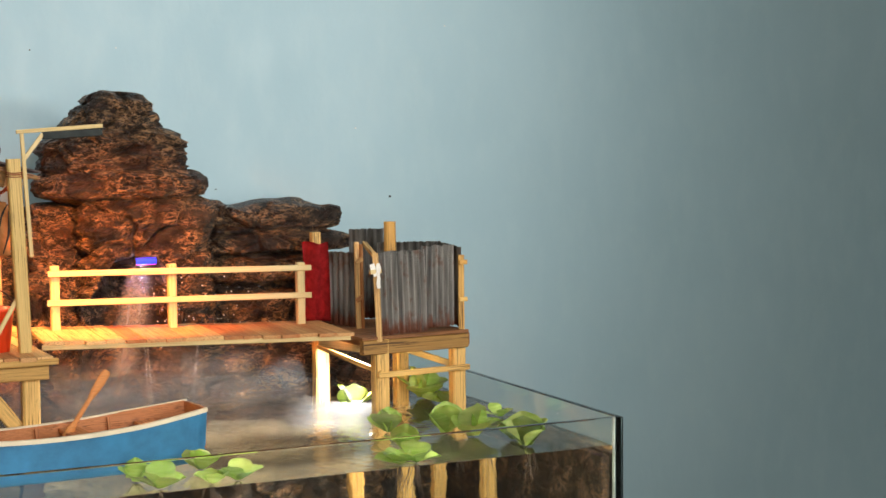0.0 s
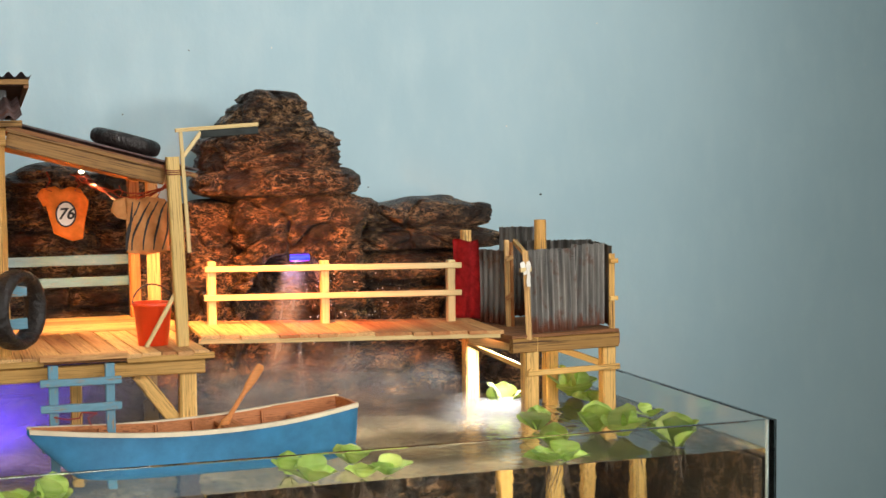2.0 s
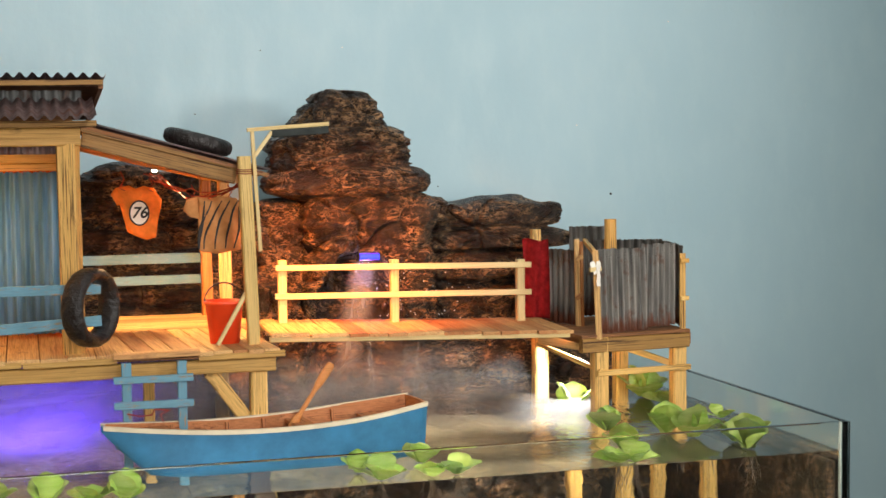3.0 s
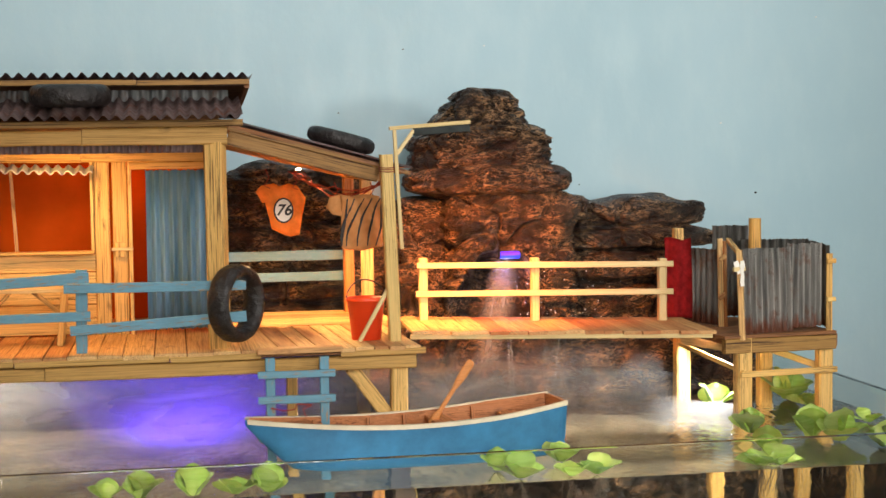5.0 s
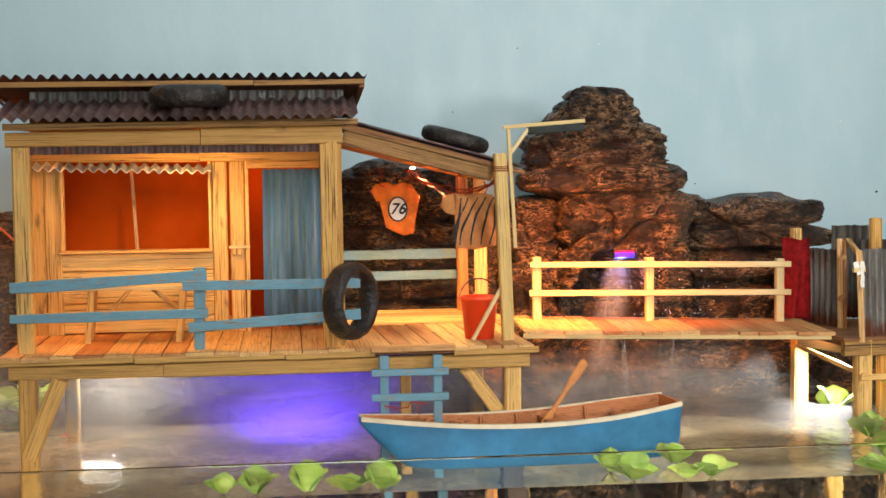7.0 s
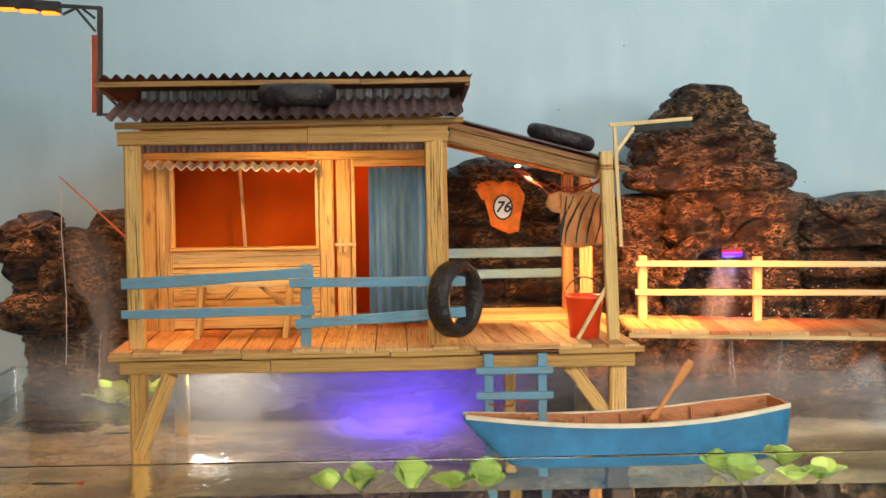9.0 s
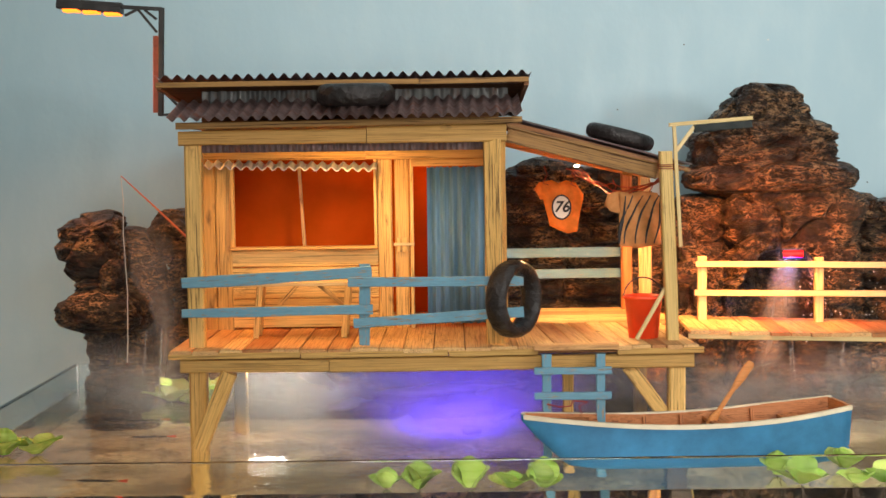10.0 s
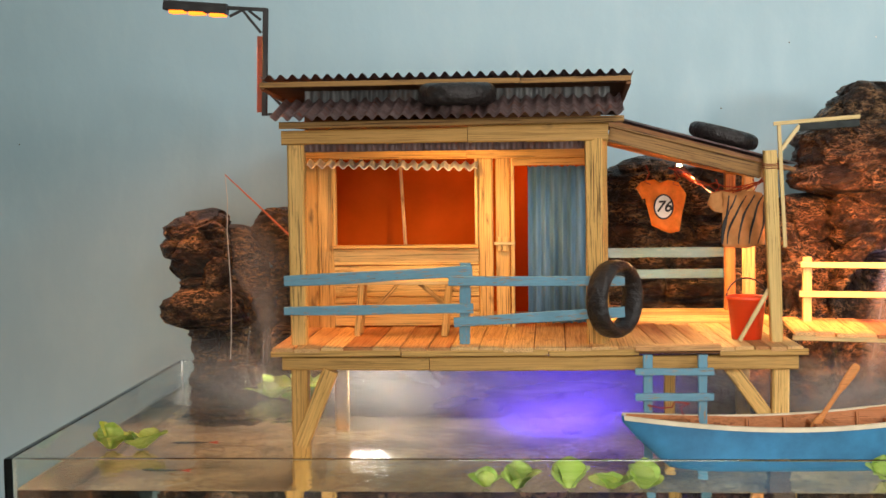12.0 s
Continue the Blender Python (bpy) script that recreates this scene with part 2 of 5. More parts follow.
M_GREYWOOD = wood_material("grey_blue_wood", (0.05, 0.06, 0.06), (0.20, 0.26, 0.30), (0.28, 0.36, 0.42), 0.5, 0.7, (0.15, 0.28, 0.38))
M_ORANGEWALL = plain_material("orange_wall", (0.50, 0.082, 0.004), 0.85, 0.16, 22)
M_ORANGEWALL.node_tree.nodes["Principled BSDF"].inputs["Specular IOR Level"].default_value = 0.08
M_ROCK = rock_material()
M_BLUESHEET = sheet_material("blue_corrugated_sheet", (0.32, 0.56, 0.76), (0.13, 0.30, 0.46), (0.24, 0.20, 0.15), 0.0, 0.3)
M_GREYSHEET = sheet_material("grey_corrugated_sheet", (0.34, 0.34, 0.33), (0.15, 0.16, 0.165), (0.20, 0.085, 0.045), 0.1, 0.65)
M_FOOTSHEET = rusty_foot_material()
# Zinc kept near white to carry the awning's highlights.
M_LITZINC = sheet_material("lit_zinc_sheet", (0.80, 0.83, 0.85), (0.60, 0.64, 0.66), (0.3, 0.26, 0.2), 0.1, 0.1)
M_ROOF = sheet_material("brown_roof_sheet", (0.36, 0.25, 0.235), (0.17, 0.11, 0.105), (0.32, 0.10, 0.05), 0.0, 0.5)
M_RUBBER = plain_material("black_rubber", (0.016, 0.012, 0.011), 0.36, 0.6, 170, 1.0, 0.003)
M_RED = plain_material("red_plastic", (0.88, 0.070, 0.015), 0.35, 0.1, 30)
M_REDCLOTH = plain_material("red_cloth", (0.42, 0.010, 0.012), 0.9, 0.4, 160, 0.5, 0.001)
M_ORANGECLOTH = plain_material("orange_cloth", (0.78, 0.19, 0.018), 0.85, 0.25, 120, 0.5, 0.001)
M_BROWNCLOTH = plain_material("tan_cloth", (0.46, 0.20, 0.06), 0.85, 0.2, 120, 0.5, 0.001)
M_BLACK = plain_material("black_metal", (0.016, 0.014, 0.013), 0.45, 0.4, 90)
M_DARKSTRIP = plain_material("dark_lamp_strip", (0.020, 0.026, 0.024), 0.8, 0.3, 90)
M_INK = plain_material("black_paint", (0.02, 0.018, 0.018), 0.7, 0.2)
M_WHITE = plain_material("white_paint", (0.74, 0.70, 0.62), 0.5, 0.12, 50)
M_CREAM = plain_material("cream_paint", (0.76, 0.66, 0.48), 0.5, 0.15, 50)
M_BOATBLUE = plain_material("blue_boat_paint", (0.045, 0.21, 0.40), 0.4, 0.25, 45, 0.25, 0.0006)
M_BOATWOOD = wood_material("boat_inner_wood", (0.12, 0.035, 0.012), (0.44, 0.145, 0.04), (0.56, 0.21, 0.065))
M_OAR = wood_material("orange_oar_wood", (0.30, 0.09, 0.02), (0.66, 0.24, 0.06), (0.74, 0.31, 0.09), 0.3)
M_RUSTROD = plain_material("rust_red_metal", (0.24, 0.05, 0.02), 0.6, 0.4, 120)
M_WIRE = plain_material("red_wire", (0.35, 0.035, 0.012), 0.5, 0.2)
M_ORANGEROD = plain_material("orange_red_rod", (0.62, 0.13, 0.05), 0.5, 0.2)
M_THREAD = plain_material("pale_thread", (0.6, 0.56, 0.5), 0.8, 0.1)
M_WALL = wall_material()
M_GLASS = glass_material()
M_WATER = water_material()
M_SAND = sand_material()
M_LEAF = leaf_material()
M_THINMIST = mist_material("thin_mist", 0.22, 9.0)
M_MIST = mist_material("mist", 0.36, 8.0)
M_LOWMIST = mist_material("low_mist", 0.46, 9.0)
M_SPARKLE = Nodes("sparkle_white", Base_Color=(0.85, 0.87, 0.9, 1), Roughness=0.05).mat
M_STREAM = Nodes("running_water", Base_Color=(0.90, 0.93, 0.95, 1), Roughness=0.08, IOR=1.33, Transmission_Weight=0.85).mat
M_STAND = wood_material("stand_wood", (0.03, 0.02, 0.015), (0.10, 0.06, 0.04), (0.14, 0.09, 0.06))
M_CEIL = plain_material("ceiling_paint", (0.75, 0.75, 0.72), 0.8, 0.04, 8)
M_FLOOR = plain_material("floor_tile", (0.35, 0.32, 0.29), 0.5, 0.12, 6)
M_BULB = glow_material("warm_bulb_glass", (1.0, 0.72, 0.4), 18.0)
M_AMBER = glow_material("amber_led", (1.0, 0.19, 0.01), 3.2)
M_WHITELED = glow_material("white_led", (1.0, 0.96, 0.86), 30.0)
M_VIOLETLED = glow_material("violet_led", (0.12, 0.06, 1.0), 12.0)
M_BLUELED = glow_material("blue_led", (0.01, 0.03, 1.0), 2.0)
M_PURPLELED = glow_material("purple_led", (0.07, 0.01, 1.0), 1.7)
M_REDLED = glow_material("red_led", (1.0, 0.006, 0.008), 0.9)

# ---- building helpers ----


def thing(name, base, label, category, group="", kind=""):
    ob = new(name)
    ob.empty_display_size = 0.01
    ob.location = base
    return tagged(ob, label, category, group, kind)


def part(name, bm, material, parent=None, label="", m=None, smooth=False):
    """Links a bmesh, or a mesh, in world coordinates (or at the pose m) as one mesh object under a thing or a part."""
    if isinstance(bm, bmesh.types.BMesh):
        bmesh.ops.recalc_face_normals(bm, faces=bm.faces)
        mesh = bpy.data.meshes.new(name)
        bm.to_mesh(mesh)
        bm.free()
        if smooth:
            mesh.polygons.foreach_set("use_smooth", [True] * len(mesh.polygons))
        mesh.materials.append(material)
    else:
        mesh = bm
    ob = new(name, mesh)
    m = m or Matrix()
    if parent:
        ob.parent = parent
        if parent.data is None:
            ob.matrix_parent_inverse = Matrix.Translation(-parent.location)
        else:
            ob.matrix_parent_inverse = parent.matrix_basis.inverted()
    ob.matrix_basis = m
    return tagged(ob, label)


def add_box(bm, lo, hi, bevel=0.0):
    made = bmesh.ops.create_cube(bm, size=1.0)["verts"]
    for v in made:
        v.co = Vector([lo[k] + (v.co[k] + 0.5) * (hi[k] - lo[k]) for k in range(3)])
    if bevel:
        edges = list({e for v in made for e in v.link_edges})
        bmesh.ops.bevel(bm, geom=edges, offset=bevel, segments=1, affect="EDGES")


def add_tube(bm, points, radius, sides=8, closed=False):
    """A round tube along points; radius may be a list."""
    points = [Vector(p) for p in points]
    count, rings = len(points), []
    for k, p in enumerate(points):
        ahead = points[(k + 1) % count if closed else min(k + 1, count - 1)] - points[k - 1 if closed or k else 0]
        ahead.normalize()
        side = ahead.cross(Vector((0, 0, 1)) if abs(ahead.z) < 0.9 else Vector((0, 1, 0))).normalized()
        up = side.cross(ahead)
        r = radius[k] if isinstance(radius, (list, tuple)) else radius
        rings.append([bm.verts.new(p + (side * math.cos(a) + up * math.sin(a)) * r) for a in (2 * math.pi * s / sides for s in range(sides))])
    for k in range(count if closed else count - 1):
        a, b = rings[k], rings[(k + 1) % count]
        for s in range(sides):
            bm.faces.new((a[s], a[(s + 1) % sides], b[(s + 1) % sides], b[s]))
    if not closed:
        bm.faces.new(rings[0][::-1])
        bm.faces.new(rings[-1])


def stick(name, a, b, wide, high, material, parent, rough=0.05, up=(0, 0, 1), label=""):
    """A sawn stick or board from a to b: wide across, high along up, its edges a little worn and uneven."""
    a, b, up = Vector(a), Vector(b), Vector(up)
    ahead = b - a
    length = ahead.length
    ahead.normalize()
    side = up.cross(ahead)
    if side.length < 0.01:
        side = Vector((0, 1, 0)).cross(ahead)
    side.normalize()
    up = ahead.cross(side).normalized()
    bm = bmesh.new()
    cuts = 5
    chamfer = min(wide, high) * 0.12
    rings = []
    for k in range(cuts + 1):
        x = (k / cuts - 0.5) * length
        w = wide / 2 * (1 + random.uniform(-rough, rough))
        h = high / 2 * (1 + random.uniform(-rough, rough))
        dy, dz = random.uniform(-rough, rough) * wide * 0.3, random.uniform(-rough, rough) * high * 0.3
        c = chamfer
        ring = [(-w + c, -h), (w - c, -h), (w, -h + c), (w, h - c), (w - c, h), (-w + c, h), (-w, h - c), (-w, -h + c)]
        rings.append([bm.verts.new((x, y + dy, z + dz)) for y, z in ring])
    for p, q in zip(rings, rings[1:]):
        for s in range(8):
            bm.faces.new((p[s], p[(s + 1) % 8], q[(s + 1) % 8], q[s]))
    bm.faces.new(rings[0][::-1])
    bm.faces.new(rings[-1])
    turn = Matrix((ahead, side, up)).transposed().to_4x4()
    return part(name, bm, material, parent, label, Matrix.Translation((a + b) / 2) @ turn)


def corrugated(name, corner, across, along, wave, depth, material, parent, thick=0.0006, label="", uneven=0.0):
    """A corrugated sheet from a corner: its waves follow one another across, its ridges run along."""
    corner, across, along = Vector(corner), Vector(across), Vector(along)
    normal = across.cross(along).normalized()
    steps = max(8, int(across.length / wave * 8))
    bm = bmesh.new()
    rows = []
    for j in range(4):
        row = []
        for i in range(steps + 1):
            u = i / steps
            edge = random.uniform(-uneven, uneven) if j in (0, 3) else 0.0
            lift = math.cos(2 * math.pi * u * across.length / wave) * depth / 2
            row.append(bm.verts.new(corner + across * u + along * (j / 3 + edge) + normal * lift))
        rows.append(row)
    for p, q in zip(rows, rows[1:]):
        for i in range(steps):
            bm.faces.new((p[i], p[i + 1], q[i + 1], q[i]))
    bmesh.ops.solidify(bm, geom=list(bm.faces), thickness=thick)
    return part(name, bm, material, parent, label, None, True)


def rock_mass(name, profile, back, parent, seed=0, rough=1.0, cave=None, square=3.6, levels=150, around=220, crown=0.004):
    """A craggy mass of carved blocks. Rows of the profile, from the top down: height, left, right and front; the cave is (x, half width, roof, depth)."""
    tops = [row[0] for row in profile]
    keys = [-t for t in tops]
    shift = Vector((seed * 7.3, seed * 3.1, seed * 5.7))
    caps = [(0.06 + 0.06 * k, 0.0015 * (k / 14) ** 4) for k in range(15)]
    bm = bmesh.new()
    rows = []
    for k in range(-len(caps), levels + 1):
        if k < 0:
            shrink, drop = caps[k + len(caps)]
            z = tops[0] - drop
        else:
            z = tops[0] - 0.002 + (tops[-1] - tops[0] + 0.002) * k / levels
            shrink = min(1.0, 0.92 + 0.08 * math.sqrt((tops[0] - z) / 0.006))
        left, right, front = (float(np.interp(-z, keys, [row[c] for row in profile])) for c in (1, 2, 3))
        xm, hx, ym, hy = (left + right) / 2, (right - left) / 2 * shrink, (front + back) / 2, (back - front) / 2 * shrink
        row = []
        for a in range(around):
            u = a / around
            b = math.pi * (1 + u / 0.76) if u < 0.76 else math.pi * (u - 0.76) / 0.24
            c, d = math.cos(b), math.sin(b)
            r = (abs(c) ** square + abs(d) ** square) ** (-1 / square)
            w = Vector((xm + hx * c * r, ym + hy * d * r, z))
            big = noise.noise(w * 15 + shift)
            bend = Vector((noise.noise(w * 30 + shift), noise.noise(w * 30 - shift), noise.noise(w * 26 + shift * 2)))
            far, spots = noise.voronoi(Vector((w.x * 17, w.y * 17, z * 25)) + bend * 0.42 + shift)
            crack = max(0.0, 1 - (far[1] - far[0]) / 0.13)
            plate = noise.cell(spots[0] * 5.7)
            ledge = noise.noise(Vector((w.x * 7, w.y * 7, (z + 0.008 * big) * 85)) + shift)
            ledge = math.copysign(abs(ledge) ** 0.6, ledge)
            fibre = noise.ridged_multi_fractal(Vector((w.x * 62, w.y * 62, z * 105)) + bend * 0.8 + shift, 0.9, 2.1, 4, 1.0, 2.0) - 1.1
            grit = noise.noise(Vector((w.x * 330, w.y * 330, z * 420)))
            seam = noise.noise(Vector((w.x * 20, w.y * 20, (z + 0.004 * bend.z) * 330)) + shift)
            shred = noise.ridged_multi_fractal(Vector((w.x * 140, w.y * 140, z * 300)) + bend + shift, 0.9, 2.1, 3, 1.0, 2.0) - 1.0
            out = rough * (0.0055 * big + 0.0026 * plate - 0.0080 * crack + 0.0036 * ledge + 0.0024 * fibre + 0.0011 * seam + 0.0013 * shred + 0.0005 * grit)
            w += Vector((c * r * shrink, d * r * shrink, 0.25 * big)) * out
            w.z += crown * noise.noise(Vector((w.x * 24, w.y * 24, seed))) * max(0.0, 1 - (tops[0] - z) / 0.03)
            if cave and d < 0:
                x0, half, roof, deep = cave
                open_half = half * min(1.0, 0.45 + 0.55 * max(0.0, roof - z) / 0.05)
                gape = max(0.0, 1 - ((w.x - x0 - 0.25 * (half - open_half)) / open_half) ** 4) * min(1.0, max(0.0, (roof - z + 0.004 * big) / 0.010))
                bowl = math.exp(-((w.x - x0 - 0.012) / 0.030) ** 2 - ((z - roof - 0.010) / 0.024) ** 2)
                w.y += deep * gape + 0.022 * bowl * (1 - gape)
            row.append(bm.verts.new(w))
        rows.append(row)
    for p, q in zip(rows, rows[1:]):
        for a in range(around):
            bm.faces.new((p[a], q[a], q[(a + 1) % around], p[(a + 1) % around]))
    bm.faces.new(rows[0])
    bm.faces.new(rows[-1][::-1])
    return part(name, bm, M_ROCK, parent, "", None, True)


# ---- the room ----


def slab(name, lo, hi, material, label, category, bevel=0.0):
    bm = bmesh.new()
    add_box(bm, lo, hi, bevel)
    return tagged(part(name, bm, material, None), label, category, "", "structure")


WALL_Y = 0.575
bm = bmesh.new()
add_box(bm, (-2.6, WALL_Y, -0.67), (2.6, WALL_Y + 0.12, 1.9))
tagged(part("wall_north", bm, M_WALL), "pale blue painted plaster wall with faint brush marks", "wall", "", "structure")
slab("wall_south", (-2.6, -3.12, -0.67), (2.6, -3.0, 1.9), M_CEIL, "plain pale room wall behind the tripod", "wall")
slab("wall_west", (-2.72, -3.12, -0.67), (-2.6, WALL_Y + 0.12, 1.9), M_CEIL, "plain pale side wall of the room", "wall")
slab("wall_east", (2.6, -3.12, -0.67), (2.72, WALL_Y + 0.12, 1.9), M_CEIL, "plain pale side wall of the room", "wall")
slab("floor", (-2.72, -3.12, -0.77), (2.72, WALL_Y + 0.12, -0.67), M_FLOOR, "plain grey room floor", "floor")
slab("ceiling", (-2.72, -3.12, 1.9), (2.72, WALL_Y + 0.12, 2.0), M_CEIL, "plain white room ceiling", "ceiling")


def wall_flaws():
    """Chips and dark specks in the wall's paint."""
    spots = [(0.537, 0.463, 0.0016), (0.2235, 0.628, 0.0010), (0.4955, 0.542, 0.0011), (0.063, 0.556, 0.0009), (-0.699, 0.528, 0.0009), (0.134, 0.624, 0.0009), (0.609, 0.661, 0.0010), (0.33, 0.475, 0.0009)]
    for x, z, r in spots:
        bm = bmesh.new()
        bmesh.ops.create_uvsphere(bm, u_segments=8, v_segments=5, radius=r)
        for v in bm.verts:
            v.co.y *= 0.25
            v.co.z *= 0.8
        part("speck", bm, M_INK if r > 0.0013 else M_STAND if r < 0.00095 else M_WHITE, bpy.data.objects["wall_north"], "", pose(x, WALL_Y, z))


wall_flaws()

TABLE = 0.08  # the stand's top, on which the tank stands
RIM, WATER, SAND = 0.300, 0.2765, 0.150

stand = thing("tank_stand", (0, 0.25, -0.67), "plain dark wooden stand under the glass tank", "stand")
for x in (-0.52, 0.50):
    for y in (-0.01, 0.49):
        bm = bmesh.new()
        add_box(bm, (x, y, -0.67), (x + 0.03, y + 0.03, TABLE - 0.03), 0.003)
        part("leg", bm, M_STAND, stand)
bm = bmesh.new()
add_box(bm, (-0.54, -0.02, TABLE - 0.03), (0.54, 0.53, TABLE), 0.003)
part("top", bm, M_STAND, stand)

# ---- the tank, its water and sand ----
TANK_L, TANK_R = -0.507, 0.502
tank = thing("glass_tank", (0, 0.25, TABLE), "low rimless glass tank with clear silicone seams", "tank")
for lo, hi in (((TANK_L, 0.0, TABLE), (TANK_R, 0.005, RIM)), ((TANK_L, 0.495, TABLE), (TANK_R, 0.5, RIM)), ((TANK_L, 0.0052, TABLE), (TANK_L + 0.005, 0.4948, RIM)), ((TANK_R - 0.005, 0.0052, TABLE), (TANK_R, 0.4948, RIM))):
    bm = bmesh.new()
    add_box(bm, lo, hi, 0.0006)
    ob = part("glass_pane", bm, M_GLASS, tank)
    ob.visible_shadow = False
bm = bmesh.new()
add_box(bm, (TANK_L + 0.0052, 0.0052, TABLE), (TANK_R - 0.0052, 0.4948, TABLE + 0.005))
part("glass_base", bm, M_GLASS, tank)
M_SEAM = plain_material("grey_silicone", (0.30, 0.32, 0.28), 0.4, 0.3)
for x in (TANK_L + 0.0065, TANK_R - 0.0065):
    bm = bmesh.new()
    add_tube(bm, [(x, 0.0065, TABLE + 0.005), (x, 0.0065, RIM - 0.001)], 0.0014, 6)
    part("seam", bm, M_SEAM, tank)


def make_sand():
    bm = bmesh.new()
    bmesh.ops.create_grid(bm, x_segments=90, y_segments=46, size=1.0)
    for v in bm.verts:
        x, y = -0.0025 + v.co.x * 0.4985, 0.25 + v.co.y * 0.243
        z = SAND + 0.006 * noise.noise(Vector((x * 9, y * 9, 0))) + 0.002 * noise.noise(Vector((x * 40, y * 40, 3)))
        v.co = (x, y, z)
    edge = [e for e in bm.edges if e.is_boundary]
    made = bmesh.ops.extrude_edge_only(bm, edges=edge)["geom"]
    for v in made:
        if isinstance(v, bmesh.types.BMVert):
            v.co.z = TABLE + 0.006
    return tagged(part("sand_bed", bm, M_SAND, None, "", None, True), "wet brown sand and dark gravel on the tank's bottom", "sand", "", "stuff")


make_sand()


def make_water():
    bm = bmesh.new()
    nx, ny = 380, 190
    rows = []
    for j in range(ny + 1):
        row = []
        for i in range(nx + 1):
            x, y = TANK_L + 0.0055 + 0.998 * i / nx, 0.0055 + 0.489 * j / ny
            near = math.exp(-((x - 0.31) ** 2 + (y - 0.21) ** 2) / 0.014)
            z = WATER + (0.0002 + 0.0011 * near) * noise.noise(Vector((x * 190, y * 190, 1))) + 0.0002 * noise.noise(Vector((x * 20, y * 20, 7)))
            row.append(bm.verts.new((x, y, z)))
        rows.append(row)
    for p, q in zip(rows, rows[1:]):
        for i in range(nx):
            bm.faces.new((p[i], p[i + 1], q[i + 1], q[i]))
    edge = [e for e in bm.edges if e.is_boundary]
    made = bmesh.ops.extrude_edge_only(bm, edges=edge)["geom"]
    low = [v for v in made if isinstance(v, bmesh.types.BMVert)]
    for v in low:
        v.co.z = TABLE + 0.0065
    bmesh.ops.contextual_create(bm, geom=[e for e in bm.edges if e.is_boundary])
    ob = part("water", bm, M_WATER)
    for f in ob.data.polygons:
        f.use_smooth = abs(f.normal.z) > 0.9
    ob.visible_shadow = False
    return tagged(ob, "still clear tank water with faint ripples", "water", "", "structure")


make_water()

# ---- rocks ----
fall_rock = thing("waterfall_rock", (0.23, 0.43, SAND), "stacked dark brown layered rock with a waterfall cave", "rock")
rock_mass("top_block", [(0.5745, 0.1616, 0.2163, 0.402), (0.5647, 0.1564, 0.2225, 0.394), (0.5542, 0.1461, 0.2266, 0.388), (0.5429, 0.1399, 0.2317, 0.384), (0.5284, 0.1378, 0.2369, 0.390)], 0.478, fall_rock, 1, 0.9, None, 3.6, 110, 260, 0.006)
rock_mass("middle_block", [(0.5408, 0.1492, 0.2380, 0.386), (0.5367, 0.1368, 0.2484, 0.378), (0.5264, 0.1203, 0.2561, 0.374), (0.5078, 0.1172, 0.2576, 0.372), (0.4980, 0.1203, 0.2587, 0.374), (0.4860, 0.1337, 0.2484, 0.390)], 0.480, fall_rock, 14, 1.0, None, 3.6, 120, 300)
rock_mass("lip_block", [(0.5016, 0.1316, 0.2505, 0.372), (0.4980, 0.1213, 0.2609, 0.364), (0.4900, 0.1120, 0.2702, 0.356), (0.4800, 0.1079, 0.2691, 0.353), (0.4745, 0.1120, 0.2619, 0.358), (0.4710, 0.1254, 0.2485, 0.374), (0.4640, 0.1482, 0.2289, 0.400)], 0.482, fall_rock, 15, 0.75, None, 3.2, 100, 320)
rock_mass("arch", [(0.4745, 0.1540, 0.2640, 0.372), (0.4710, 0.1480, 0.2700, 0.364), (0.4620, 0.1460, 0.2730, 0.360), (0.4480, 0.1450, 0.2690, 0.358), (0.4200, 0.1470, 0.2670, 0.362), (0.4000, 0.1470, 0.2680, 0.370), (0.3600, 0.1460, 0.2680, 0.374), (0.2760, 0.1460, 0.2700, 0.376), (0.1400, 0.1450, 0.2720, 0.376)], 0.482, fall_rock, 2, 1.0, (0.191, 0.046, 0.418, 0.066), 4.5, 260, 320)
rock_mass("shoulder", [(0.4680, 0.1080, 0.1400, 0.406), (0.4640, 0.1000, 0.1460, 0.398), (0.4400, 0.0960, 0.1480, 0.394), (0.3900, 0.0950, 0.1490, 0.398), (0.3500, 0.0960, 0.1460, 0.402), (0.2760, 0.0920, 0.1480, 0.394), (0.1400, 0.0900, 0.1500, 0.390)], 0.482, fall_rock, 3, 1.1)
rock_mass("ledge", [(0.464, 0.292, 0.404, 0.420), (0.459, 0.275, 0.414, 0.408), (0.448, 0.268, 0.420, 0.402), (0.440, 0.270, 0.416, 0.408), (0.436, 0.272, 0.404, 0.418), (0.432, 0.270, 0.424, 0.404), (0.428, 0.270, 0.434, 0.396), (0.417, 0.270, 0.436, 0.394), (0.412, 0.274, 0.396, 0.420), (0.407, 0.270, 0.426, 0.398), (0.388, 0.270, 0.432, 0.394), (0.379, 0.272, 0.402, 0.416), (0.373, 0.270, 0.426, 0.396), (0.345, 0.270, 0.424, 0.392), (0.335, 0.272, 0.400, 0.414), (0.328, 0.270, 0.418, 0.394), (0.276, 0.268, 0.412, 0.390), (0.14, 0.268, 0.41, 0.39)], 0.486, fall_rock, 4, 0.95, None, 4.5, 240, 300, 0.010)
rock_mass("knob", [(0.470, 0.268, 0.288, 0.41), (0.463, 0.264, 0.296, 0.40), (0.445, 0.262, 0.296, 0.40)], 0.47, fall_rock, 5, 0.7, None, 2.6, 40, 70)
